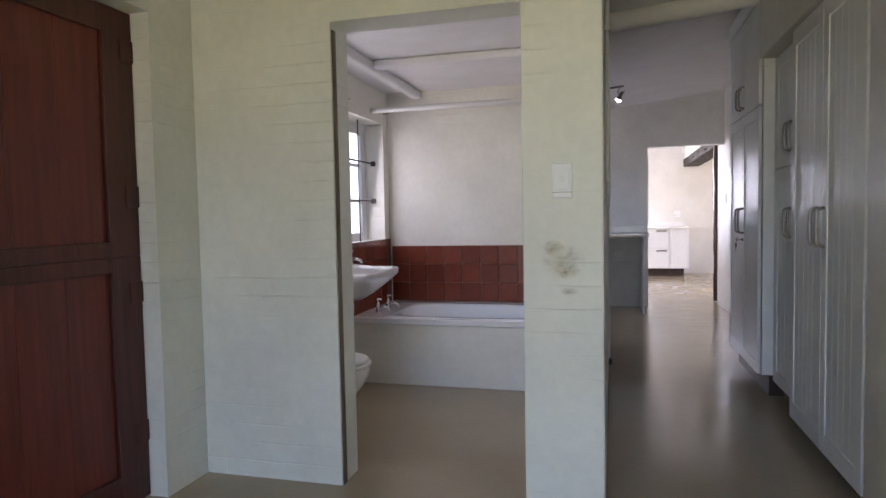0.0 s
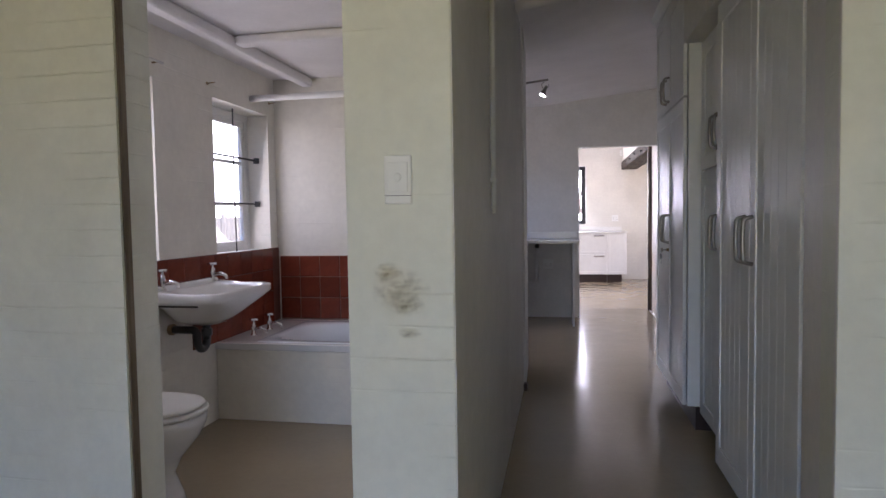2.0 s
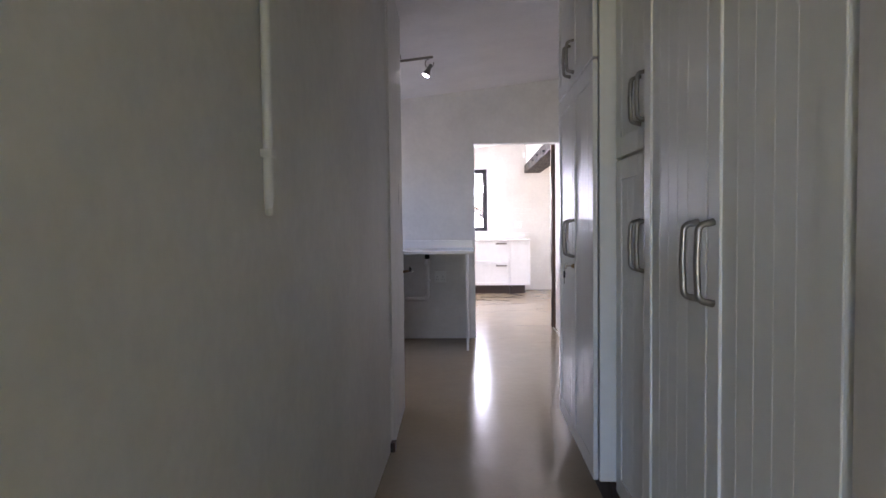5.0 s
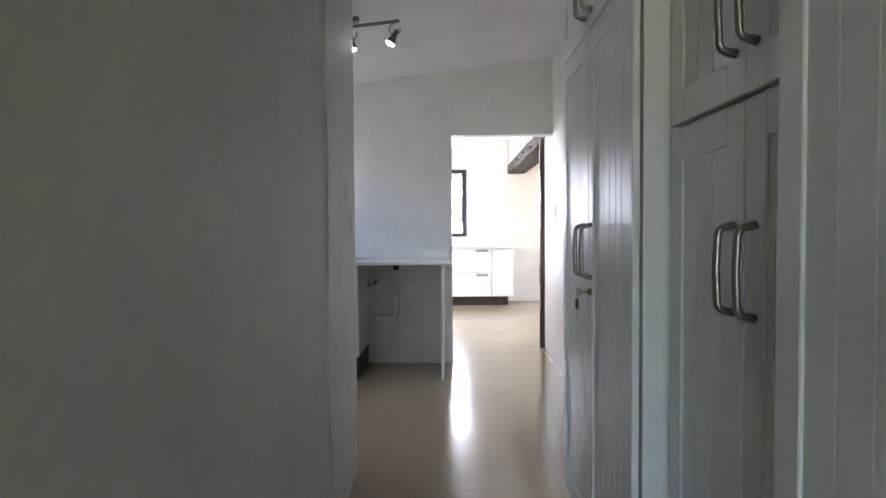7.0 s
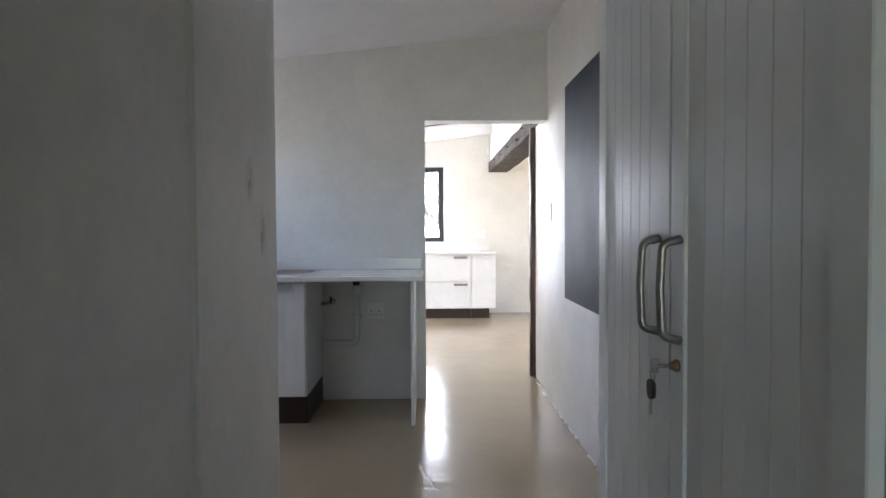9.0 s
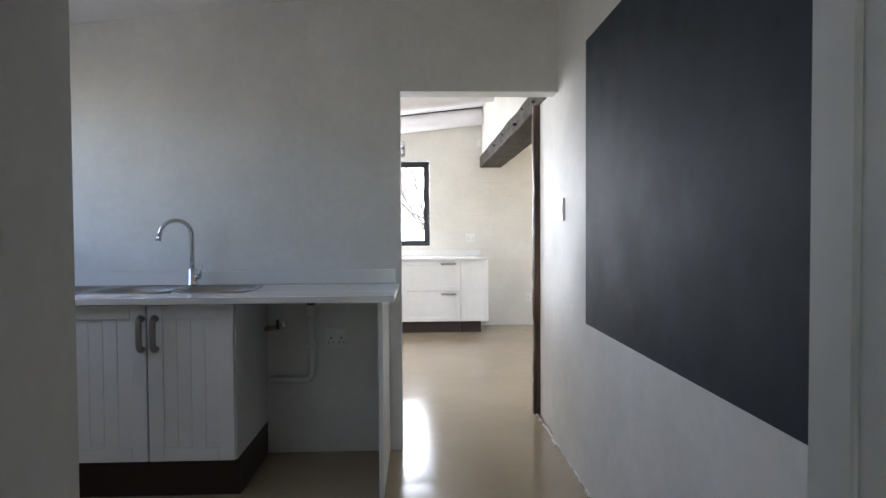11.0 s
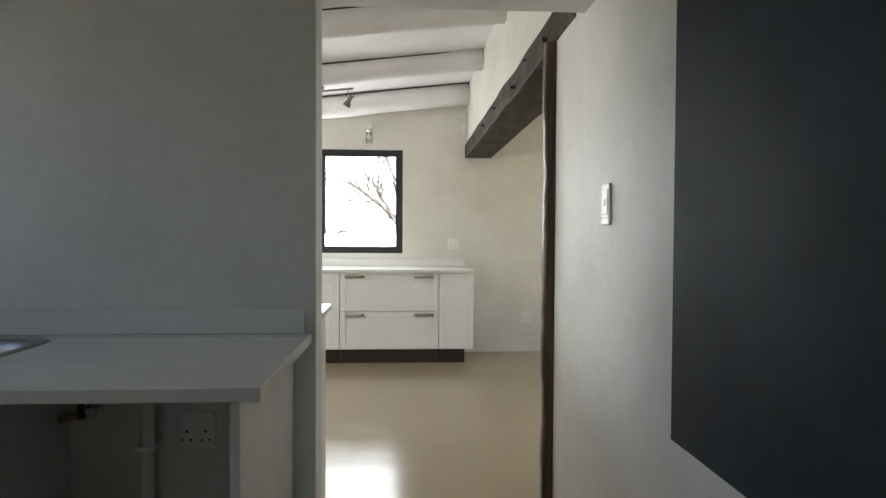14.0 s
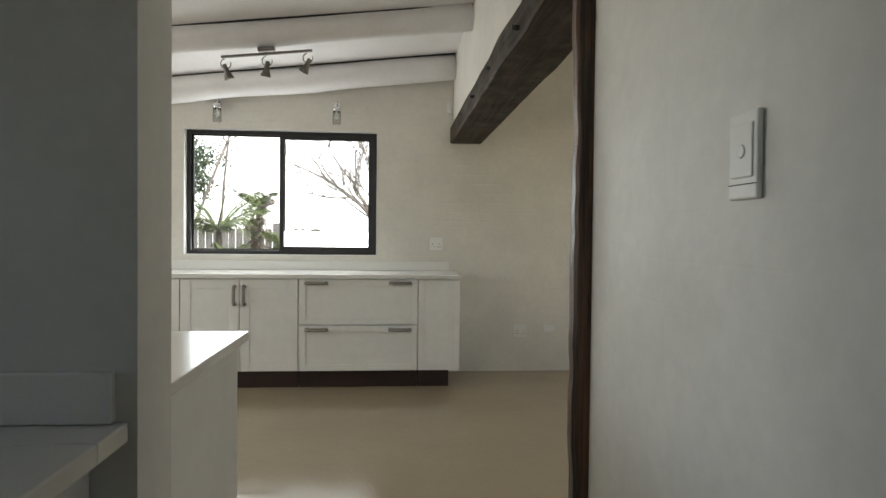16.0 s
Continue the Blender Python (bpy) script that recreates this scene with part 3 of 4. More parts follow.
def sink_cabinet():
    c = thing("sink_cabinet", "white grooved two-door base cabinet under the sink", "cabinet", pose(-0.823, 7.535, 0))
    W, mid = 0.785, 0.395
    carcass(c, W, 0.185, ZB - 0.001, 0.62, M_DOORW, True, 0.06)
    leaf(c, "door", 0.001, mid, 0.186, ZB - 0.006, M_DOORW, 4, 0.068, 0.062, [(mid - 0.020, 0.70, 0.845, False)])
    leaf(c, "door", mid, W - 0.001, 0.186, ZB - 0.006, M_DOORW, 4, 0.068, 0.062, [(mid + 0.041, 0.70, 0.845, False)])
    solid("support_panel", boxed((0.612, 7.535, 0), (0.634, 8.163, ZB - 0.001), 0.002), M_DOORW, "upright white end panel under the worktop", "panel")


sink_cabinet()


def steel_sink():
    s = thing("kitchen_sink", "stainless steel double bowl sink with drainer set in the worktop", "sink")
    z = ZT + 0.004

    def bowl(name, x0, x1, y0, y1, depth, round_out):
        cx, cy, a, b = (x0 + x1) / 2, (y0 + y1) / 2, (x1 - x0) / 2, (y1 - y0) / 2
        seg = 48
        rings = []
        for k, (fa, fb, n, dz) in enumerate([(1, 1, round_out, -0.006), (1, 1, round_out, 0), (0.90, 0.86, 3.2, 0.001), (0.87, 0.82, 3.0, -0.004), (0.84, 0.78, 2.9, -0.03), (0.80, 0.74, 2.9, -depth * 0.85), (0.70, 0.62, 2.8, -depth), (0.12, 0.16, 2, -depth - 0.004), (0.10, 0.13, 2, -depth - 0.012)]):
            rings.append([(px, py, z + dz) for px, py in oval(a * fa, b * fb, n, seg, cx, cy)])
        return part(name, loft(bmesh.new(), rings, False, True), M_STEEL, s)

    bowl("right_bowl", -0.40, SX1, SY0, SY1, 0.15, 5)
    bowl("left_bowl", -0.81, -0.401, SY0, SY1, 0.15, 14)
    bm = boxed((SX0, SY0, z - 0.006), (-0.811, SY1, z), 0.003)
    drainer = part("drainer", bm, M_STEEL, s, "ribbed steel drainer")
    for i in range(7):
        yy = SY0 + 0.06 + i * 0.048
        part("rib", tube(bmesh.new(), [(SX0 + 0.05, yy, z + 0.001), (-0.86, yy, z - 0.001)], 0.006, 0.003, seg=8), M_STEEL, drainer)
    t = thing("mixer_tap", "chrome swan-neck mixer tap behind the sink", "tap", pose(-0.408, 8.065, z))
    part("base", lathe(bmesh.new(), [(0.031, 0), (0.031, 0.008), (0.026, 0.014), (0.025, 0.085), (0.018, 0.095), (0.012, 0.1)]), M_CHROME, t)
    R = 0.078
    u = Vector((-0.93, -0.37, 0))
    path = [(0, 0, 0.08), (0, 0, 0.16), (0, 0, 0.265)] + arc(u * R + Vector((0, 0, 0.27)), R, 180, 12, 18, u, (0, 0, 1)) + [u * (R * 2 + 0.004) + Vector((0, 0, 0.262))]
    part("neck", tube(bmesh.new(), path, 0.0125, seg=14), M_CHROME, t)
    part("nozzle", tube(bmesh.new(), [u * (R * 2 + 0.002) + Vector((0, 0, 0.275)), u * (R * 2 + 0.008) + Vector((0, 0, 0.240))], 0.0150, seg=14), M_CHROME, t)
    bm = tube(bmesh.new(), [(0.012, -0.004, 0.05), (0.045, -0.01, 0.05)], 0.016, seg=14)
    tube(bm, [(0.042, -0.012, 0.05), (0.055, -0.03, 0.085), (0.06, -0.04, 0.11)], [0.006, 0.005, 0.004], seg=8)
    part("lever", bm, M_CHROME, t)


steel_sink()


def waste_pipe(x, mirror, z_top=0.83):
    p = thing("waste_pipe", "white plastic waste pipe on the wall under the worktop", "pipe", pose(x, 8.165, 0))
    s = -1 if mirror else 1
    pts = [(0, -0.05, z_top), (0, -0.05, 0.47)] + arc((-0.04 * s, -0.05, 0.46), 0.04, 0, -90, 6, (s, 0, 0), (0, 0, 1)) + [(-0.23 * s, -0.05, 0.42)]
    part("pipe", tube(bmesh.new(), pts, 0.021, seg=14), M_PVC, p)
    part("coupling", lathe(bmesh.new(), [(0.027, z_top - 0.06), (0.029, z_top - 0.055), (0.029, z_top - 0.01), (0.025, z_top)], (0, -0.05, 0)), M_PVC, p)
    part("rubber_collar", lathe(bmesh.new(), [(0.022, z_top), (0.026, z_top + 0.008), (0.026, z_top + 0.04), (0.02, z_top + 0.05)], (0, -0.05, 0)), M_RUBBER, p)
    part("bracket", boxed((-0.028, -0.075, 0.60), (0.028, -0.001, 0.615), 0.002), M_PVC, p)


waste_pipe(0.21, False)
waste_pipe(-1.13, False)


def stop_valve(x):
    v = thing("stop_valve", "small chrome and brass washing machine valve on the wall", "valve", pose(x, 8.165, 0.71))
    part("flange", tube(bmesh.new(), [(0, -0.001, 0), (0, -0.008, 0)], 0.026, seg=14), M_CHROME, v, "round chrome wall flange")
    part("body", tube(bmesh.new(), [(0, -0.008, 0), (0, -0.03, 0), (0, -0.07, 0), (0, -0.078, 0)], [0.015, 0.012, 0.017, 0.012], seg=12), M_CHROME, v)
    part("outlet", tube(bmesh.new(), [(0, -0.058, 0), (-0.04, -0.06, -0.004), (-0.075, -0.06, -0.010)], [0.012, 0.012, 0.014], seg=10), M_BRASS, v)
    part("handle", boxed((-0.008, -0.095, -0.006), (0.008, -0.078, 0.045), 0.003), M_RUBBER, v, "dark tap lever")


stop_valve(0.035)


def socket(m, w=0.118, h=0.118, outlets=2, label="white double wall socket with round pin holes"):
    s = thing("wall_socket", label, "socket", m, "wall sockets")
    part("plate", boxed((-w / 2, -0.011, -h / 2), (w / 2, -0.0005, h / 2), 0.004), M_PLASTIC, s)
    for i in range(outlets):
        cx = (i - (outlets - 1) / 2) * w * 0.48
        bm = bmesh.new()
        for dx, dz, r in ((0, 0.000, 0.0048), (-0.012, -0.026, 0.0040), (0.012, -0.026, 0.0040)):
            tube(bm, [(cx + dx, -0.0085, dz), (cx + dx, -0.0116, dz)], r, seg=10)
        part("pin_holes", bm, M_HOLE_SHADE, s, "dark round pin holes")
        part("rocker", boxed((cx - 0.006, -0.0135, h * 0.2), (cx + 0.006, -0.0105, h * 0.36), 0.001), M_PLASTIC, s)
    return s


socket(pose(0.34, 8.165, 0.64))
socket(pose(1.482, 12.8, 1.15))
socket(pose(2.258, 12.8, 0.368))
blank = thing("blank_plate", "small white blank cover plate low on the wall", "cover plate", pose(2.526, 12.8, 0.39))
part("plate", boxed((-0.055, -0.012, -0.033), (0.055, -0.0005, 0.033), 0.004), M_PLASTIC, blank)


def light_switch(m, label):
    s = thing("light_switch", label, "light switch", m, "light switches")
    part("plate", boxed((-0.036, -0.010, -0.062), (0.036, -0.0005, 0.062), 0.0035), M_PLASTIC, s)
    part("frame", boxed((-0.027, -0.0125, -0.032), (0.027, -0.0085, 0.045), 0.0025), M_PLASTIC, s)
    bm = bmesh.new()
    loft(bm, [[(x, y, 0.006 + z) for x, z in oval(r, r, 2, 18)] for y, r in ((-0.0115, 0.0105), (-0.0145, 0.0095), (-0.0140, 0.007), (-0.0136, 0.001))], True, True)
    part("button", bm, M_PLASTIC, s, "round push button")
    part("lower_trim", boxed((-0.034, -0.0112, -0.0415), (0.034, -0.009, -0.0402)), M_HOLE_SHADE, s)


light_switch(pose(0.093, 2.19, 1.307), "white plastic light switch on the stained brick pillar")
light_switch(pose(1.585, 8.045, 1.342, 0, 0, -90), "white plastic light switch beside the blackboard panel")


# ---- kitchen ----
KT, KB, KF = 0.91, 0.88, 12.18


def kitchen():
    worktop("kitchen_worktop", [((-3.39, 12.15, KB), (1.645, 12.798, KT))], ((-3.38, 12.778, KT + 0.001), (1.60, 12.797, 0.99)), "long white quartz worktop under the kitchen window")
    def unit(x0, x1, label, plinth_w=None):
        u = thing("base_cabinet", label, "cabinet", pose(x0, KF, 0), "kitchen base cabinets")
        carcass(u, x1 - x0, 0.14, KB - 0.001, 0.61, M_KITW, True, 0.055, plinth_w)
        return u
    for x0, x1 in ((-2.36, -1.455), (-1.455, -0.549), (-0.549, 0.356)):
        u = unit(x0, x1, "white two-door shaker base cabinet with steel handles")
        w = x1 - x0
        leaf(u, "door", 0.001, w / 2, 0.141, KB - 0.006, M_KITW, 1, 0.075, 0.075, [(w / 2 - 0.038, 0.67, 0.815, False)])
        leaf(u, "door", w / 2, w - 0.001, 0.141, KB - 0.006, M_KITW, 1, 0.075, 0.075, [(w / 2 + 0.038, 0.67, 0.815, False)])
    u = unit(0.356, 1.299, "white base cabinet with two wide drawers")
    w = 0.943
    leaf(u, "drawer", 0.001, w - 0.001, 0.510, KB - 0.006, M_KITW, 1, 0.05, 0.05, [(0.842, 0.06, 0.222, True), (0.842, w - 0.222, w - 0.06, True)])
    leaf(u, "drawer", 0.001, w - 0.001, 0.141, 0.507, M_KITW, 1, 0.05, 0.05, [(0.474, 0.06, 0.222, True), (0.474, w - 0.222, w - 0.06, True)])
    u = unit(1.299, 1.638, "narrow white end cabinet with a plain panelled door", 0.26)
    leaf(u, "door", 0.001, 0.338, 0.141, KB - 0.006, M_KITW, 1, 0.045, 0.05)
    # peninsula behind the opening
    p = thing("peninsula", "white kitchen counter end with a glossy quartz top", "counter")
    part("top", boxed((-1.9, 8.314, KT - 0.028), (0.625, 9.255, KT), 0.003), M_TOP, p, "glossy white quartz top")
    part("end_panel", boxed((0.565, 8.315, 0), (0.60, 9.21, KT - 0.029), 0.002), M_KITW, p)
    part("body", boxed((-1.88, 8.315, 0.1), (0.564, 9.19, KT - 0.029)), M_KITW, p)
    part("plinth", boxed((-1.88, 8.315, 0), (0.55, 9.13, 0.098)), M_PLINTH, p, "dark brown plinth")


kitchen()


def sliding_window():
    w = structure("window_kitchen", bmesh.new(), M_BLACK, "black aluminium sliding window looking onto a sunny garden", "window")
    y0, y1 = 12.87, 12.93
    x0, x1, z0, z1, f = -0.715, 0.946, 1.044, 2.136, 0.034
    bm = bmesh.new()
    for a, b in (((x0, y0, z0), (x1, y1, z0 + f)), ((x0, y0, z1 - f), (x1, y1, z1)), ((x0, y0, z0 + f), (x0 + f, y1, z1 - f)), ((x1 - f, y0, z0 + f), (x1, y1, z1 - f))):
        box(bm, a, b, 0.002, 1)
    part("window_frame", bm, M_BLACK, w)
    mid = 0.115
    for xa, xb, ya, s in ((x0 + f, mid + 0.016, y0 + 0.031, 0.016), (mid - 0.030, x1 - f, y0 + 0.004, 0.04)):
        bm = bmesh.new()
        yb = ya + 0.024
        za, zb = z0 + f - 0.004, z1 - f + 0.004
        for a, b in (((xa, ya, za), (xb, yb, za + s)), ((xa, ya, zb - s), (xb, yb, zb)), ((xa, ya, za + s), (xa + s, yb, zb - s)), ((xb - s, ya, za + s), (xb, yb, zb - s))):
            box(bm, a, b, 0.002, 1)
        sash = part("sash", bm, M_BLACK, w)
        g = part("pane", boxed((xa + s, ya + 0.010, za + s), (xb - s, ya + 0.014, zb - s)), M_GLASS, sash)
        g.visible_shadow = False
    part("latch", boxed((x1 - f - 0.028, y0 - 0.008, 1.5), (x1 - f - 0.008, y0 + 0.004, 1.62), 0.003), M_BLACK, w)


sliding_window()


def window_reveal():
    """Thin white lining of the opening in front of the frame."""
    x0, x1, z0, z1, t = -0.72, 0.951, 1.04, 2.14, 0.004
    bm = bmesh.new()
    for a, b in (((x0, 12.797, z0), (x0 + t, 12.869, z1)), ((x1 - t, 12.797, z0), (x1, 12.869, z1)), ((x0 + t, 12.797, z0), (x1 - t, 12.869, z0 + t)), ((x0 + t, 12.797, z1 - t), (x1 - t, 12.869, z1))):
        box(bm, a, b)
    structure("window_reveal_trim", bm, M_WINW, "thin white lining of the window reveal", "trim")


window_reveal()


def sconce(x, lit_label="clear glass jar wall lamp with a steel bracket, unlit"):
    s = thing("wall_lamp", lit_label, "wall lamp", pose(x, 12.8, 2.29), "wall lamps over the window")
    bm = boxed((-0.022, -0.012, 0.02), (0.022, -0.0005, 0.10), 0.003)
    part("backplate", bm, M_CHROME, s)
    part("arm", tube(bmesh.new(), [(0, -0.01, 0.07), (0, -0.03, 0.095), (0, -0.055, 0.10), (0, -0.07, 0.085), (0, -0.07, 0.05)], 0.006, seg=10), M_CHROME, s)
    part("collar", lathe(bmesh.new(), [(0.012, 0.055), (0.034, 0.05), (0.038, 0.04), (0.038, 0.012), (0.034, 0.008)], (0, -0.07, 0)), M_CHROME, s)
    bm = lathe(bmesh.new(), [(0.033, 0.01), (0.034, -0.005), (0.036, -0.05), (0.036, -0.095), (0.03, -0.105), (0.028, -0.104), (0.033, -0.094), (0.033, -0.05), (0.031, 0.008)], (0, -0.07, 0))
    g = part("jar", bm, M_THIN, s, "clear glass jar shade")
    g.visible_shadow = False
    part("bulb", lathe(bmesh.new(), [(0.008, 0.01), (0.009, -0.01), (0.017, -0.03), (0.018, -0.045), (0.010, -0.06)], (0, -0.07, 0)), M_PLASTIC, s)


sconce(-0.419)
sconce(0.598)

sensor = thing("alarm_detector", "small white alarm detector box high in the corner", "detector", pose(1.604, 12.8, 2.365))
part("case", boxed((-0.03, -0.04, -0.05), (0.012, -0.0005, 0.05), 0.006), M_PLASTIC, sensor)
part("lens", boxed((-0.022, -0.045, -0.03), (0.005, -0.039, 0.005), 0.003), M_PVC, sensor)


def track_light(m, tilt, count, z_top, lit, label):
    t = thing("track_light", label, "spotlight", m, "ceiling spotlights")
    rot = Matrix.Rotation(radians(tilt), 3, "Y")
    L = 0.30

    def turned(bm):
        bmesh.ops.rotate(bm, verts=bm.verts, cent=(0, 0, 0), matrix=rot)
        return bm

    bm = boxed((-0.055, -0.03, z_top - 0.028), (0.055, 0.03, z_top), 0.004)
    part("ceiling_plate", turned(bm), M_LAMP, t)
    part("stem", turned(tube(bmesh.new(), [(0, 0, z_top - 0.03), (0, 0, 0)], 0.008, seg=10)), M_LAMP, t)
    part("bar", turned(boxed((-L, -0.009, -0.009), (L, 0.009, 0.009), 0.003)), M_LAMP, t)
    for i in range(count):
        x = -L + 0.03 + (2 * L - 0.06) * i / (count - 1)
        lean = (-18, 12, 30)[i % 3] if not lit else (20, -6, 25)[i % 3]
        e = Matrix.Rotation(radians(lean), 4, "Y") @ Matrix.Rotation(radians(-10 if lit else 14), 4, "X")
        base = Vector((x, 0, -0.009))
        base.rotate(rot)
        bm = tube(bmesh.new(), arc((0, 0, -0.038), 0.033, 100, 380, 14, (1, 0, 0), (0, 0, 1)), 0.0035, seg=8)
        bmesh.ops.transform(bm, matrix=Matrix.Translation(base), verts=bm.verts)
        part("loop_arm", bm, M_LAMP, t)
        bm = lathe(bmesh.new(), [(0.011, 0.03), (0.014, 0.028), (0.016, -0.01), (0.021, -0.03), (0.031, -0.055), (0.034, -0.07), (0.029, -0.068), (0.02, -0.035)], seg=18)
        bmesh.ops.transform(bm, matrix=Matrix.Translation(base + Vector((0, 0, -0.070))) @ e, verts=bm.verts)
        head = part("head", bm, M_LAMP, t)
        bm = lathe(bmesh.new(), [(0.028, -0.060), (0.024, -0.068), (0.002, -0.071)], seg=16)
        bmesh.ops.transform(bm, matrix=Matrix.Translation(base + Vector((0, 0, -0.070))) @ e, verts=bm.verts)
        part("bulb", bm, M_BULB if lit else M_PLASTIC, head)
    return t


track_light(pose(0.245, 11.47, 2.425), -6, 3, 0.042, False, "steel three-head track spotlight on the log rafter, unlit")
track_light(pose(0.09, 6.55, 2.435), -6, 3, ceil2(0.09) - 2.435, True, "steel three-head ceiling track spotlight, switched on")


# ---- entry and bathroom ----
def red_door():
    d = structure("door_entry", bmesh.new(), M_REDF, "closed dark red and brown painted panelled timber door", "door")
    x0, x1 = -1.72, -1.675
    y0, y1, z1 = 1.225, 2.145, 2.055

    def framed(name, za, zb, r0, r1):
        bm = bmesh.new()
        s = 0.13
        for a, b in (((x0, y0, za), (x1, y0 + s, zb)), ((x0, y1 - s - 0.03, za), (x1, y1, zb)), ((x0, y0 + s, za), (x1, y1 - s - 0.03, za + r0)), ((x0, y0 + s, zb - r1), (x1, y1 - s - 0.03, zb))):
            box(bm, a, b, 0.004, 2)
        f = part(name, bm, M_REDF, d)
        n = 3
        w = (y1 - y0 - 2 * s - 0.03) / n
        for i in range(n):
            part("board", boxed((x0 + 0.008, y0 + s + i * w + 0.0005, za + r0 - 0.003), (x1 - 0.016, y0 + s + (i + 1) * w - 0.0005, zb - r1 + 0.003), 0.003, 1), M_RED, f, "dark red board")
    # hidden slab, added so no light shows through the joint between the leaves
    part("backing", boxed((x0 - 0.03, y0, 0.01), (x0 - 0.002, y1, z1)), M_REDF, d)
    framed("lower_leaf", 0.008, 1.047, 0.14, 0.062)
    framed("upper_leaf", 1.0475, z1, 0.062, 0.11)
    bm = bmesh.new()
    for z in (0.25, 0.85, 1.25, 1.85):
        box(bm, (x1 - 0.001, y1 - 0.07, z), (x1 + 0.006, y1 + 0.0, z + 0.09), 0.002)
    part("hinges", bm, M_REDF, d)


red_door()
structure("doorway_edge", boxed((-0.8995, 2.432, 0.0), (-0.893, 2.466, 2.0), 0.002), M_STRIP, "raw brown timber strip in the bathroom door jamb", "trim")


def chipped_edge():
    """Crumbling paint where the wall meets the floor."""
    rnd = random.Random(8)
    bm = bmesh.new()
    y = 5.9
    while y < 8.78:
        d = rnd.uniform(0.03, 0.12)
        w = rnd.uniform(0.002, 0.016)
        box(bm, (1.5848 - w, y, 0.0005), (1.5848, min(y + d, 8.79), rnd.uniform(0.004, 0.016)), 0.0015, 1)
        y += d + rnd.choice((0.0, 0.0, 0.05))
    structure("baseboard_edge", bm, M_SMOOTH, "chipped white paint along the wall foot", "trim")


chipped_edge()


def stain_patch():
    """Dirty hand marks below the switch: thin uneven film."""
    m = bpy.data.materials.new("hand_grime")
    m.use_nodes = True
    n, l = m.node_tree.nodes, m.node_tree.links
    b = n["Principled BSDF"]
    b.inputs["Base Color"].default_value = (0.48, 0.33, 0.07, 1)
    b.inputs["Roughness"].default_value = 0.7
    co = n.new("ShaderNodeTexCoord")
    ns = n.new("ShaderNodeTexNoise")
    ns.inputs["Scale"].default_value, ns.inputs["Detail"].default_value, ns.inputs["Roughness"].default_value = 30, 9, 0.8
    mp = n.new("ShaderNodeMapping")
    mp.inputs["Scale"].default_value = (0.7, 1, 1.0)
    l.new(co.outputs["Object"], mp.inputs[0])
    l.new(mp.outputs[0], ns.inputs["Vector"])
    ln = n.new("ShaderNodeVectorMath")
    ln.operation = "LENGTH"
    sc = n.new("ShaderNodeMapping")
    sc.inputs["Scale"].default_value = (1 / 0.085, 0, 1 / 0.1)
    l.new(co.outputs["Object"], sc.inputs[0])
    l.new(sc.outputs[0], ln.inputs[0])
    fade = n.new("ShaderNodeMapRange")
    fade.inputs[1].default_value, fade.inputs[2].default_value = 1.0, 0.0
    l.new(ln.outputs["Value"], fade.inputs[0])
    spot = n.new("ShaderNodeMapRange")
    spot.inputs[1].default_value, spot.inputs[2].default_value = 0.42, 0.72
    l.new(ns.outputs[0], spot.inputs[0])
    mu = n.new("ShaderNodeMath")
    mu.operation = "MULTIPLY"
    l.new(fade.outputs[0], mu.inputs[0])
    l.new(spot.outputs[0], mu.inputs[1])
    m2 = n.new("ShaderNodeMath")
    m2.operation = "MULTIPLY"
    m2.inputs[1].default_value = 0.62
    m2.use_clamp = True
    l.new(mu.outputs[0], m2.inputs[0])
    l.new(m2.outputs[0], b.inputs["Alpha"])
    spots = ((0.092, 2.1885, 1.022, 0, 1.0, 0.62), (0.108, 2.1885, 0.985, 0, 0.6, 0.35), (0.06, 2.1885, 1.068, 0, 0.5, 0.3), (0.115, 2.1885, 0.91, 0, 0.4, 0.16), (0.2455, 5.38, 1.36, 91.7, 0.6, 0.75), (0.2455, 5.50, 1.22, 91.7, 0.5, 0.9))
    for x, y, z, rz, sx, sz in spots:
        s = solid("grime_patch", boxed((-0.1, -0.0006, -0.11), (0.1, 0.0, 0.11)), m, "dirty brown hand marks on the painted wall", "stain", "structure")
        s.matrix_basis = pose(x, y, z, 0, 0, rz) @ Matrix.Diagonal((sx, 1, sz, 1))


stain_patch()


def conduit():
    c = thing("wall_conduit", "thin white painted cable conduit running down the wall", "conduit", pose(0.235, 3.03, 0))
    part("pipe", tube(bmesh.new(), [(0.012, 0, 2.48), (0.012, 0, 1.26), (0.010, 0, 1.225)], [0.011, 0.011, 0.007], seg=12), M_WINW, c)
    for z in (1.34, 2.05):
        part("saddle", boxed((0.0005, -0.02, z), (0.025, 0.02, z + 0.018), 0.003), M_WINW, c)
    part("end_cap", lathe(bmesh.new(), [(0.005, 1.218), (0.0085, 1.221), (0.0085, 1.232)], (0.012, 0, 0), 12), M_WINW, c)


conduit()


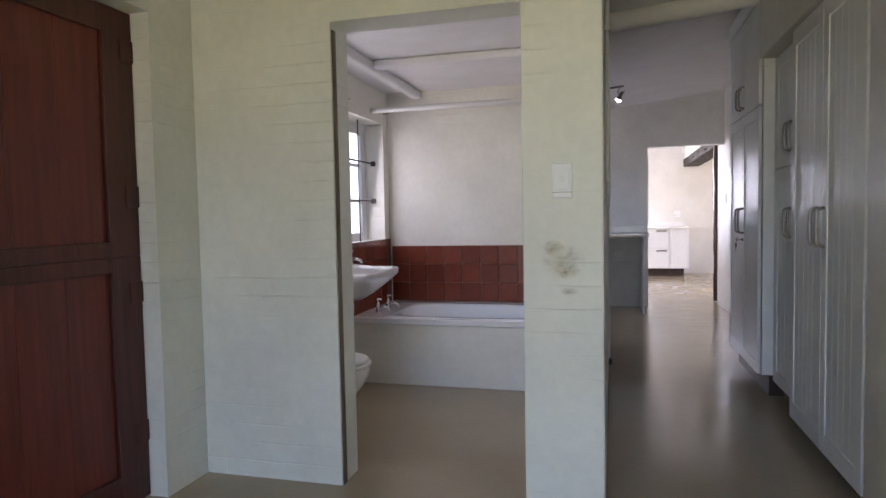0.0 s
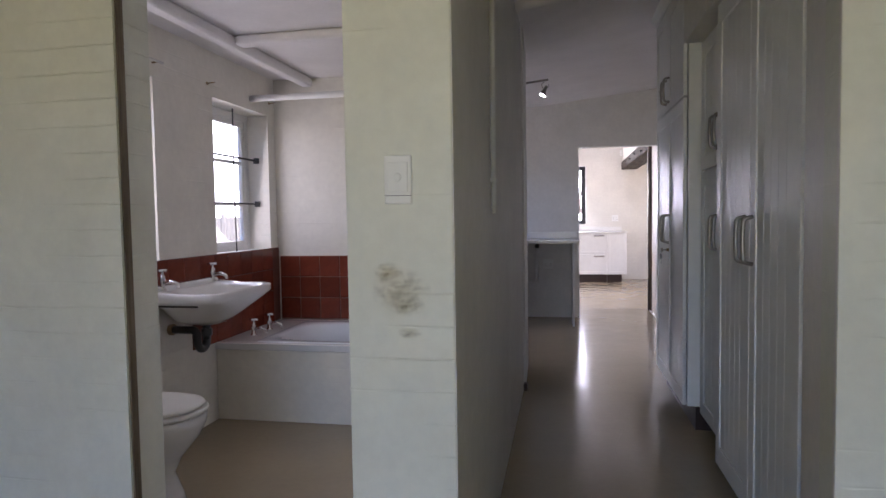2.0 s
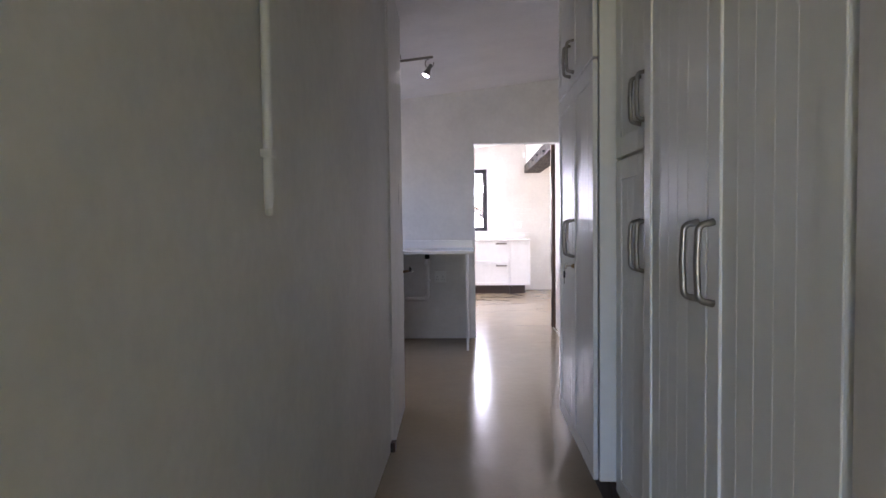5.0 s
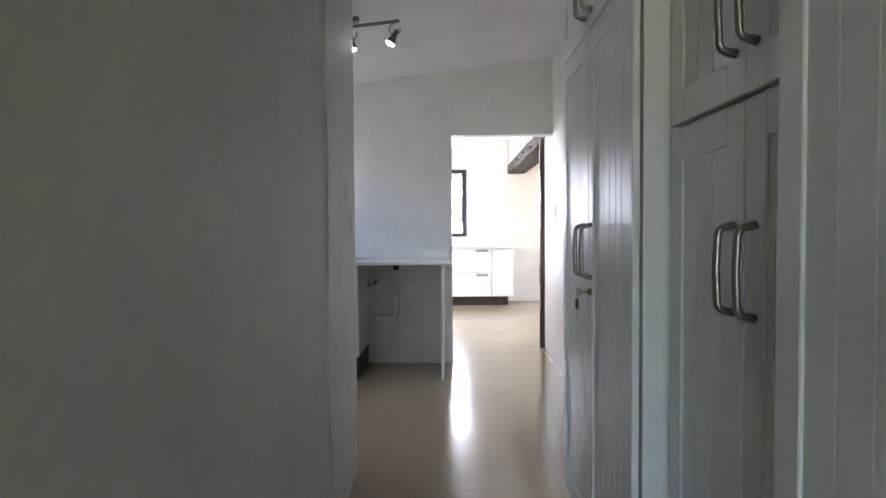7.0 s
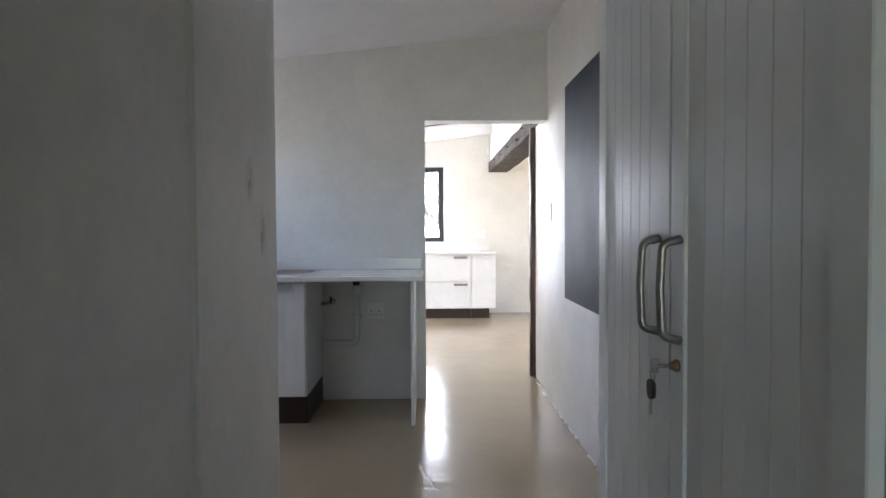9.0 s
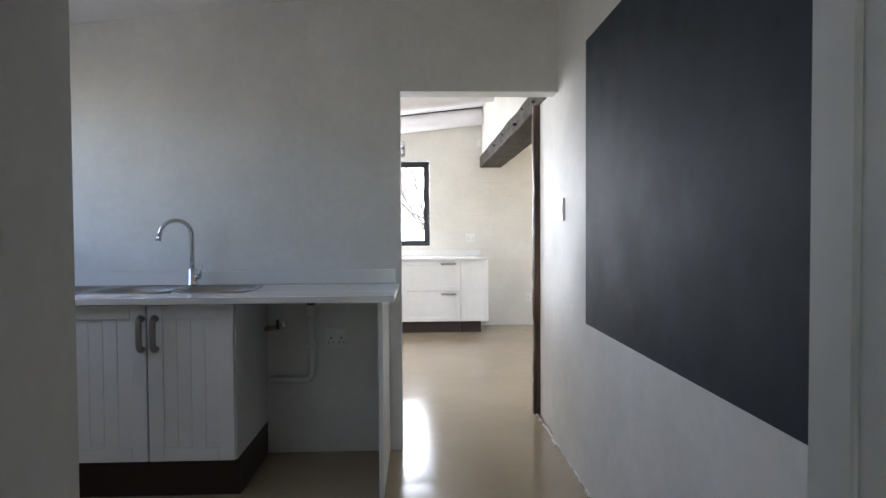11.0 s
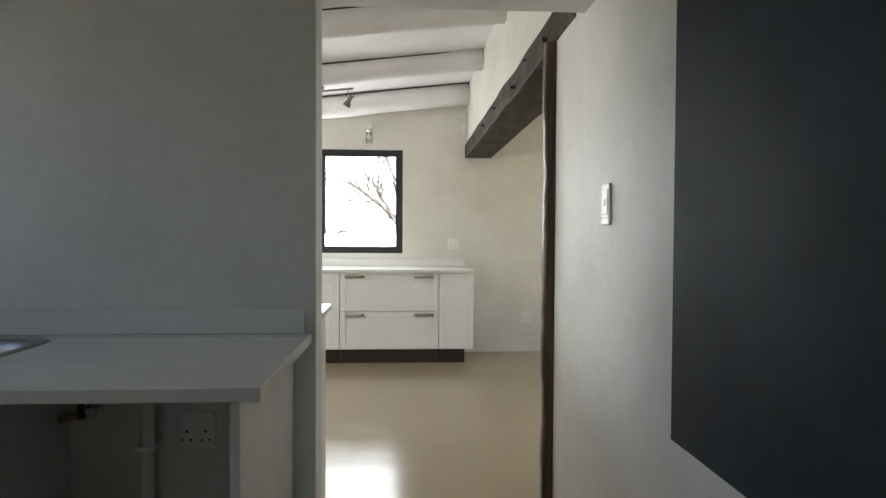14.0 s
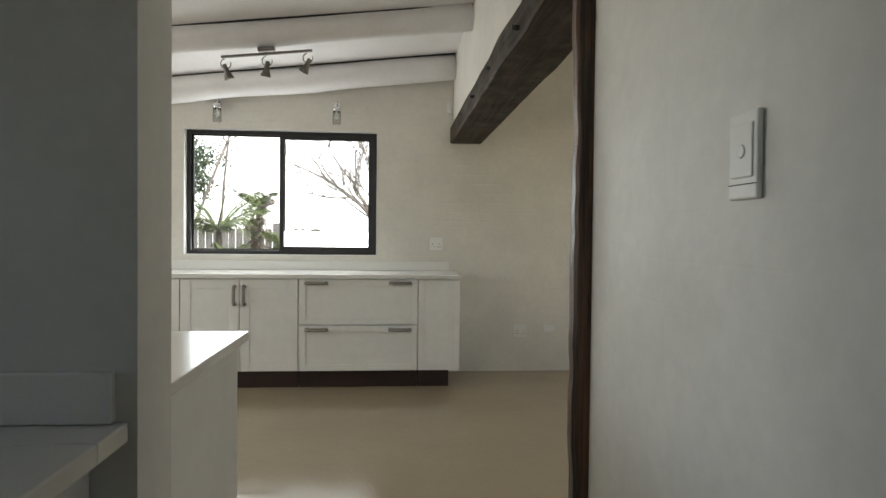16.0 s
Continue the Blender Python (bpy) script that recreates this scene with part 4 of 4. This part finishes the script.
def bath_window(ya, yb, name):
    w = structure(name, bmesh.new(), M_WINW, "white timber bathroom window with black burglar bars", "window")
    xo, xi, z0, z1 = -1.775, -1.725, 0.982, 1.958
    bm = bmesh.new()
    f = 0.05
    for a, b in (((xo, ya + 0.002, z0), (xi, yb - 0.002, z0 + f)), ((xo, ya + 0.002, z1 - f), (xi, yb - 0.002, z1)), ((xo, ya + 0.002, z0 + f), (xi, ya + f, z1 - f)), ((xo, yb - f, z0 + f), (xi, yb - 0.002, z1 - f))):
        box(bm, a, b, 0.003)
    part("window_frame", bm, M_WINW, w)
    bm = bmesh.new()
    s = 0.035
    a0, a1, b0, b1 = ya + f, yb - f, z0 + f, z1 - f
    X0, X1 = xo + 0.008, xi - 0.006
    for a, b in (((X0, a0, b0), (X1, a1, b0 + s)), ((X0, a0, b1 - s), (X1, a1, b1)), ((X0, a0, b0 + s), (X1, a0 + s, b1 - s)), ((X0, a1 - s, b0 + s), (X1, a1, b1 - s))):
        box(bm, a, b, 0.003)
    h = (b1 - b0) / 3
    for k in (1, 2):
        box(bm, (X0 + 0.006, a0 + s, b0 + k * h - 0.011), (X1 - 0.004, a1 - s, b0 + k * h + 0.011), 0.003)
    sash = part("sash", bm, M_WINW, w)
    for k in range(3):
        g = part("pane", boxed((-1.752, a0 + s - 0.004, b0 + k * h + 0.008), (-1.748, a1 - s + 0.004, b0 + (k + 1) * h - 0.008)), M_GLASS, sash)
        g.visible_shadow = False
    part("window_sill", boxed((-1.724, ya + 0.002, z0), (-1.56, yb - 0.002, z0 + 0.02), 0.004), M_WINW, w)
    bar = thing("burglar_bars", "black steel burglar bars fixed across the bathroom window", "burglar bars", None, "burglar bars")
    for z in (z0 + 0.345, z0 + 0.655):
        part("bar", boxed((-1.662, ya + 0.02, z - 0.006), (-1.654, yb - 0.02, z + 0.006), 0.001), M_BLACK, bar)
        for yy in (ya + 0.014, yb - 0.014):
            part("mount", boxed((-1.676, yy - 0.013, z - 0.02), (-1.64, yy + 0.013, z + 0.02), 0.005), M_BLACK, bar, "black plastic mount")
    yc = (ya + yb) / 2 + 0.02
    part("upright", tube(bmesh.new(), [(-1.65, yc, z0 + 0.022), (-1.652, yc - 0.004, (z0 + z1) / 2), (-1.65, yc, z1 - 0.002)], 0.005, seg=8), M_BLACK, bar)


bath_window(4.12, 4.84, "window_bath_1")
bath_window(2.78, 3.56, "window_bath_2")


def curtain_hook(y, z):
    h = thing("curtain_hook", "small rusty metal curtain hook on the wall", "hook", pose(-1.57, y, z))
    part("plate", boxed((0.0005, -0.012, -0.008), (0.004, 0.012, 0.008), 0.001), M_BRASS, h)
    part("hook", tube(bmesh.new(), [(0.002, 0, 0), (0.03, 0, 0.002), (0.04, 0.008, 0.004), (0.042, 0.016, 0.008)], 0.0035, seg=8), M_BRASS, h)


curtain_hook(4.07, 2.03)
curtain_hook(4.87, 2.05)
rod = thing("curtain_rod", "thin white curtain rod above the bathroom window", "curtain rod")
part("rod", tube(bmesh.new(), [(-1.535, 2.72, 2.035), (-1.535, 3.60, 2.035)], 0.007, seg=10), M_WINW, rod)
part("bracket", tube(bmesh.new(), [(-1.569, 3.56, 2.03), (-1.53, 3.56, 2.035)], 0.005, seg=8), M_BRASS, rod)
part("bracket", tube(bmesh.new(), [(-1.569, 2.76, 2.03), (-1.53, 2.76, 2.035)], 0.005, seg=8), M_BRASS, rod)
rail = thing("shower_rail", "white round shower curtain rail above the bath", "shower rail")
part("rail", tube(bmesh.new(), [(-1.569, 4.60, 2.035), (0.099, 4.60, 2.035)], 0.022, seg=16), M_WINW, rail)


def batten(name, a, b, w):
    bm = boxed(a, b, 0.018, 4)
    structure(name, bm, M_CEIL, "white painted ceiling batten", "batten")


batten("ceiling_batten_1", (-1.34, 2.602, 2.165), (-1.26, 4.946, 2.2295), 0.08)
batten("ceiling_batten_2", (-1.259, 3.84, 2.175), (0.098, 3.93, 2.2295), 0.08)
batten("ceiling_batten_3", (-1.259, 3.02, 2.175), (0.098, 3.11, 2.2295), 0.08)


def bathtub():
    t = thing("bathtub", "white enamel bathtub built in behind a painted panel", "bathtub")
    X0, X1, Y0, Y1, Z = -1.568, 0.098, 4.07, 4.928, 0.462
    seg = 56
    cx, cy = -0.62, 4.47
    rings = []
    outer = oval(0.715, 0.385, 30, seg, cx, cy)
    for pts, z in ((outer, Z - 0.02), (outer, Z + 0.012), (oval(0.70, 0.372, 20, seg, cx, cy), Z + 0.018), (oval(0.66, 0.315, 5, seg, cx, cy), Z + 0.016), (oval(0.645, 0.30, 4.2, seg, cx, cy), Z + 0.004), (oval(0.62, 0.275, 3.6, seg, cx, cy), Z - 0.08), (oval(0.57, 0.235, 3.2, seg, cx, cy), Z - 0.28), (oval(0.50, 0.18, 3, seg, cx, cy), Z - 0.35), (oval(0.05, 0.04, 2, seg, cx, cy), Z - 0.36)):
        rings.append([(x, y, z) for x, y in pts])
    part("tub", loft(bmesh.new(), rings, False, True), M_TUB, t)
    bm = boxed((X0, Y0, 0), (X1, Y0 + 0.05, Z - 0.032), 0.006)
    part("front_panel", bm, M_WALL, t, "white painted bath panel")
    bm = boxed((X0, Y0 + 0.031, Z - 0.001), (-1.30, Y1, Z + 0.012), 0.004)
    box(bm, (X0, Y0 - 0.012, Z - 0.03), (X1, Y0 + 0.03, Z + 0.013), 0.006)
    box(bm, (-1.299, 4.85, Z - 0.001), (X1, Y1, Z + 0.012), 0.004)
    part("ledge", bm, M_CERAMIC, t, "white ledge round the bath")
    part("overflow", tube(bmesh.new(), [(-1.262, 4.43, 0.405), (-1.25, 4.43, 0.40)], 0.026, seg=16), M_CHROME, t, "chrome overflow")


bathtub()


def pillar_tap(m, label, group=""):
    t = thing("pillar_tap", label, "tap", m, group)
    part("body", lathe(bmesh.new(), [(0.020, 0), (0.020, 0.006), (0.013, 0.012), (0.013, 0.05), (0.016, 0.055), (0.014, 0.075), (0.008, 0.08), (0.007, 0.10)], seg=16), M_CHROME, t)
    part("spout", tube(bmesh.new(), [(0.005, 0, 0.04), (0.05, 0, 0.046), (0.085, 0, 0.035), (0.092, 0, 0.015)], [0.010, 0.010, 0.010, 0.009], seg=12), M_CHROME, t)
    bm = tube(bmesh.new(), [(-0.03, 0, 0.103), (0.03, 0, 0.103)], [0.006, 0.006], seg=10)
    tube(bm, [(0, -0.03, 0.103), (0, 0.03, 0.103)], [0.006, 0.006], seg=10)
    part("cross_handle", bm, M_CHROME, t)


pillar_tap(pose(-1.44, 4.52, 0.474), "chrome cross-head bath tap on the tub ledge", "bath taps")
pillar_tap(pose(-1.44, 4.30, 0.474), "chrome cross-head bath tap on the tub ledge", "bath taps")


def basin():
    b = thing("wash_basin", "white ceramic wall-hung wash basin with a black waste trap", "basin", pose(-1.57, 3.72, 0))
    seg = 52
    a, c = 0.205, 0.315
    zt = 0.845

    def ring(fa, fb, n, z, dx=0.0):
        out = []
        for px, py in oval(a * fa, c * fb, n, seg, 0, 0):
            out.append((max(0.0, a + px + dx), py, z + (0.012 if px < -a * 0.55 else 0) * (1 if z > zt - 0.03 else 0)))
        return out
    rings = [ring(0.45, 0.30, 2.4, zt - 0.19, -0.05), ring(0.68, 0.60, 2.6, zt - 0.155, -0.04), ring(0.88, 0.86, 3.6, zt - 0.085), ring(0.97, 0.97, 8, zt - 0.05), ring(1, 1, 12, zt - 0.035), ring(1, 1, 12, zt - 0.004), ring(0.97, 0.975, 10, zt + 0.004), ring(0.84, 0.90, 5, zt - 0.004, 0.015), ring(0.70, 0.80, 3.4, zt - 0.02, 0.03), ring(0.60, 0.68, 2.9, zt - 0.09, 0.03), ring(0.36, 0.36, 2.4, zt - 0.135, 0.02), ring(0.05, 0.04, 2, zt - 0.14, 0.02)]
    part("bowl", loft(bmesh.new(), rings, True, True), M_CERAMIC, b)
    part("back_ledge", boxed((0.0005, -0.312, zt - 0.03), (0.06, 0.312, zt + 0.034), 0.014, 3), M_CERAMIC, b)
    part("plug_hole", lathe(bmesh.new(), [(0.02, zt - 0.139), (0.022, zt - 0.136), (0.008, zt - 0.138)], (a + 0.02, 0, 0), 16), M_CHROME, b)
    bx = 0.16
    pts = [(bx, 0, 0.67), (bx, 0, 0.565)] + arc((bx, -0.045, 0.565), 0.045, 0, -180, 10, (0, 1, 0), (0, 0, 1)) + [(bx, -0.09, 0.60)] + arc((bx - 0.03, -0.09, 0.60), 0.03, 0, 90, 6, (1, 0, 0), (0, 0, 1)) + [(0.004, -0.09, 0.63)]
    trap = part("waste_trap", tube(bmesh.new(), pts, 0.021, seg=14), M_RUBBER, b, "black plastic bottle trap")
    part("nut", lathe(bmesh.new(), [(0.027, 0.585), (0.029, 0.59), (0.029, 0.62), (0.026, 0.625)], (bx, 0, 0), 12), M_RUBBER, trap)
    part("wall_flange", tube(bmesh.new(), [(0.0005, -0.09, 0.63), (0.022, -0.09, 0.63)], 0.03, seg=14), M_BRASS, trap)
    part("support_bracket", boxed((0.001, -0.30, zt - 0.065), (0.30, -0.28, zt - 0.05), 0.002), M_BLACK, b, "black steel bracket")
    pillar_tap(pose(-1.515, 3.50, zt + 0.012), "chrome cross-head basin tap", "basin taps")
    pillar_tap(pose(-1.515, 3.97, zt + 0.012), "chrome cross-head basin tap", "basin taps")


basin()


def toilet():
    t = thing("toilet", "white ceramic toilet with closed white seat", "toilet", pose(-1.57, 2.985, 0))
    seg = 40

    def ring(cx, a, b, z, n=2.3):
        return [(x, y, z) for x, y in oval(a, b, n, seg, cx, 0)]
    rings = [ring(0.27, 0.20, 0.11, 0, 2.8), ring(0.27, 0.19, 0.10, 0.04, 2.8), ring(0.26, 0.17, 0.09, 0.13), ring(0.28, 0.185, 0.105, 0.20), ring(0.315, 0.225, 0.155, 0.29), ring(0.33, 0.24, 0.178, 0.35), ring(0.33, 0.243, 0.18, 0.385), ring(0.33, 0.235, 0.172, 0.392)]
    part("pan", loft(bmesh.new(), rings, True, True), M_CERAMIC, t)
    part("seat", loft(bmesh.new(), [ring(0.33, 0.243, 0.182, 0.395), ring(0.33, 0.25, 0.187, 0.402), ring(0.33, 0.25, 0.187, 0.410), ring(0.33, 0.244, 0.182, 0.416)], True, True), M_PLASTIC, t)
    part("lid", loft(bmesh.new(), [ring(0.325, 0.236, 0.176, 0.4185), ring(0.325, 0.242, 0.180, 0.424), ring(0.325, 0.236, 0.174, 0.434), ring(0.325, 0.18, 0.125, 0.440)], True, True), M_PLASTIC, t, "closed white plastic lid")
    part("cistern", boxed((0.002, -0.2, 0.44), (0.10, 0.2, 0.80), 0.02, 3), M_CERAMIC, t)
    part("outlet", boxed((0.002, -0.07, 0.0), (0.12, 0.07, 0.40), 0.02, 2), M_CERAMIC, t)


toilet()

skirt = bmesh.new()
box(skirt, (0.2355, 4.93, 0.0), (0.262, 4.985, 0.05), 0.004)
structure("skirting_stub", skirt, M_POST, "short worn brown skirting stub", "skirting")

cable = thing("loose_cable", "short loose white cable end on the wall", "cable")
part("cable", tube(bmesh.new(), [(1.582, 7.55, 2.58), (1.57, 7.50, 2.56), (1.572, 7.44, 2.50), (1.575, 7.40, 2.49)], 0.004, seg=8), M_PVC, cable)


# ---- garden ----
M_GROUND = mat("garden_ground", (0.20, 0.17, 0.11), 0.9, grain=0.3, grain_scale=3, stain=0.3, stain_scale=0.4)
M_FROND = mat("palm_leaf", (0.15, 0.20, 0.07), 0.5, grain=0.25, grain_scale=10, per_object=0.1)
M_DEAD = mat("dead_leaf", (0.55, 0.49, 0.44), 0.8, grain=0.3, grain_scale=12)
M_BARK = mat("grey_bark", (0.28, 0.24, 0.21), 0.85, grain=0.3, grain_scale=20, bump=0.5, bump_scale=30)
M_LEAF = mat("tree_leaf", (0.06, 0.10, 0.045), 0.6, grain=0.3, grain_scale=6)
M_FENCE = mat("concrete_fence", (0.26, 0.25, 0.23), 0.85, grain=0.15, grain_scale=25, stain=0.2, stain_scale=2, per_object=0.12)
structure("ground", boxed((-400, -400, -0.32), (400, 400, -0.16)), M_GROUND, "dry sandy garden ground", "ground")


# added glowing panel that turns the view past the garden white
M_SKYGLOW = lamp_mat("overexposed_sky_glow", (0.93, 0.97, 1.0), 1.6)
structure("backdrop", boxed((-90, 70, -0.2), (90, 70.5, 45)), M_SKYGLOW, "glowing white panel for the overexposed sky far behind the garden", "backdrop")


def fence():
    f = thing("garden_fence", "pale concrete slab fence with posts behind the palms", "fence", pose(0, 21, -0.16))
    post_me = mesh_of("post", boxed((-0.07, -0.06, 0), (0.07, 0.06, 1.62), 0.01), M_FENCE)
    slab_me = mesh_of("slab", boxed((-0.07, -0.02, 0), (0.07, 0.02, 1.5), 0.008), M_FENCE)
    for i in range(13):
        x = -14.6 + i * 1.1
        p = new("post", post_me)
        p.parent, p.location = f, (x, 0, 0)
        if i < 12:
            for k in range(6):
                s = new("slab", slab_me)
                s.parent, s.location = f, (x + 0.16 + k * 0.155, 0, 0)


fence()


def frond(bm, base, az, length, rise, droop, width):
    d = Vector((math.cos(az), math.sin(az), 0))
    n = 14
    side = Vector((-d.y, d.x, 0))
    pts = []
    for i in range(n + 1):
        t = i / n
        pts.append(Vector(base) + d * (length * t) + Vector((0, 0, rise * t - droop * t * t)))
    tube(bm, pts, [0.016 * (1 - 0.8 * i / n) for i in range(n + 1)], seg=5)
    for i in range(2, n + 1):
        for sgn in (-1, 1):
            for h in (0, 0.33, 0.66):
                p = pts[i - 1].lerp(pts[i], h)
                t = (i - 1 + h) / n
                L = width * math.sin(math.pi * min(1, 0.15 + 0.85 * t)) + 0.08
                tip = p + side * (sgn * L * 0.8) + d * (L * 0.55) + Vector((0, 0, -0.28 * L + random.uniform(-0.04, 0.04)))
                m = p.lerp(tip, 0.5) + Vector((0, 0, 0.04 * L))
                w = d * 0.011
                a, b2, c, e = bm.verts.new(p - w * 0.5), bm.verts.new(m - w), bm.verts.new(tip), bm.verts.new(m + w)
                bm.faces.new((a, b2, c, e))


def palm(x, y, trunk_h, fronds, length, label, skirt_dead=False):
    p = thing("palm", label, "palm", pose(x, y, -0.16), "garden palms")
    bm = bmesh.new()
    tube(bm, [(0.02 * math.sin(i), 0.02 * math.cos(i * 1.7), trunk_h * i / 8) for i in range(9)], [0.06 - 0.015 * i / 8 + 0.007 * (i % 2) for i in range(9)], seg=10)
    part("trunk", bm, M_BARK, p)
    bm = bmesh.new()
    for k in range(fronds):
        frond(bm, (0, 0, trunk_h), 2 * math.pi * k / fronds + random.uniform(-0.3, 0.3), length * random.uniform(0.75, 1.1), length * random.uniform(0.6, 1.5), length * random.uniform(0.4, 1.05), length * 0.24)
    part("crown", bm, M_FROND, p)
    if skirt_dead:
        bm = bmesh.new()
        for k in range(34):
            frond(bm, (0, 0, trunk_h * random.uniform(0.62, 1.02)), random.uniform(0, 6.28), random.uniform(0.05, 0.26), random.uniform(-0.05, 0.34), random.uniform(0.05, 0.5), 0.045)
        part("dead_skirt", bm, M_DEAD, p, "brown dead hanging fronds")


palm(-1.43, 16.5, 1.42, 15, 0.78, "young green palm with arching fronds")
palm(-1.06, 17.5, 1.85, 5, 0.34, "palm with a shaggy skirt of dead fronds", True)
palm(-0.45, 17.2, 1.10, 12, 0.55, "low green palm beside the fence")
palm(-1.18, 16.2, 1.02, 5, 0.3, "small palm with browned leaves", True)


def grow(bm, p, d, r, length, depth, tips):
    n = 4
    pts, q = [p.copy()], p.copy()
    for i in range(n):
        d = (d + Vector((random.uniform(-0.22, 0.22), random.uniform(-0.22, 0.22), random.uniform(-0.12, 0.2)))).normalized()
        q = q + d * (length / n)
        pts.append(q.copy())
    tube(bm, pts, [r * (1 - 0.4 * i / n) for i in range(n + 1)], seg=6 if r < 0.03 else 9)
    if depth == 0:
        tips.append(q)
        return
    for k in range(3 if depth > 1 else 4):
        ax = Vector((random.uniform(-1, 1), random.uniform(-1, 1), random.uniform(-0.5, 0.8))).normalized()
        grow(bm, pts[random.choice((2, 3, 4))], (d + ax * 0.85).normalized(), r * 0.55, length * random.uniform(0.6, 0.8), depth - 1, tips)


def tree(x, y, r, first, lean, depth, leaves, label, leaf_size=0.06, limb=1.25, bias=(0, 0, 0), limbs=5):
    t = thing("tree", label, "tree", pose(x, y, -0.16))
    bm, tips = bmesh.new(), []
    top = Vector((lean[0], lean[1], first))
    tube(bm, [Vector((0, 0, 0)), top * 0.35 + Vector((0.05, 0.02, 0)), top * 0.7, top], [r * 1.25, r, r * 0.9, r * 0.8], seg=12)
    part("trunk", bm, M_BARK, t)
    bm = bmesh.new()
    for k in range(limbs):
        a = 2 * math.pi * k / limbs + random.uniform(-0.4, 0.4)
        grow(bm, top * random.uniform(0.7, 1.0), (Vector((math.cos(a), math.sin(a), 0.75)) + Vector(bias)).normalized(), r * 0.5, limb, depth, tips)
    part("limbs", bm, M_BARK, t)
    if leaves:
        vs, fs = [], []
        for p in tips:
            for k in range(leaves):
                c = p + Vector([random.gauss(0, 0.17) for _ in range(3)])
                u = Vector([random.uniform(-1, 1) for _ in range(3)]).normalized()
                v = u.orthogonal().normalized()
                s = leaf_size * random.uniform(0.6, 1.2)
                i = len(vs)
                vs += [c - u * s, c + v * s * 0.45, c + u * s, c - v * s * 0.45]
                fs.append((i, i + 1, i + 2, i + 3))
        me = bpy.data.meshes.new("crown")
        me.from_pydata(vs, [], fs)
        me.materials.append(M_LEAF)
        ob = new("crown", me)
        ob.parent = t


random.seed(5)
tree(1.35, 18.0, 0.06, 1.75, (-0.42, 0, 0), 3, 0, "bare grey-branched garden tree with spreading twigs", limb=1.1, bias=(-1.0, 0, 0.45), limbs=7)
tree(-4.25, 23.0, 0.07, 2.7, (0.25, 0, 0), 2, 60, "tree with clumps of dark green leaves", limb=0.6)
tree(-4.1, 22.0, 0.035, 3.75, (1.5, 0, 0), 1, 0, "thin leaning bare sapling", limb=0.5, limbs=3)
tree(-3.05, 22.0, 0.03, 3.9, (0.42, 0, 0), 1, 0, "thin upright bare sapling", limb=0.5, limbs=3)


# ---- wall tiles ----
def tiles():
    grout = structure("tile_backing_back", boxed((-1.546, 4.941, 0.476), (0.098, 4.9495, 0.945)), M_GROUT, "brick-red glazed tile splashback behind the bath", "tiles")
    me = mesh_of("tile", boxed((-0.074, -0.007, -0.074), (0.074, 0.0, 0.074), 0.0025, 1), M_TILE)
    step = 0.1535
    for r in range(3):
        for c in range(11):
            x = -1.47 + c * step
            if x > 0.03:
                continue
            t = new("tile", me)
            t.parent = grout
            t.matrix_basis = pose(x, 4.9405 + random.uniform(-0.001, 0.001), 0.868 - r * step, random.uniform(-0.3, 0.3), random.uniform(-0.25, 0.25), random.uniform(-0.3, 0.3))
    left = structure("tile_backing_left", box(boxed((-1.5695, 3.30, 0.855), (-1.561, 4.949, 1.008)), (-1.5695, 3.83, 0.475), (-1.561, 4.949, 0.8545)), M_GROUTD, "brick-red glazed tiles behind the basin", "tiles")
    for r in range(4):
        for c in range(11):
            y = 3.375 + c * step
            if y > 4.90 or (r > 0 and y < 3.86):
                continue
            t = new("tile", me)
            t.parent = left
            t.matrix_basis = pose(-1.5605, y, 0.932 - r * step if r < 3 else 0.549, random.uniform(-0.3, 0.3), 0, 90 + random.uniform(-0.3, 0.3))


tiles()
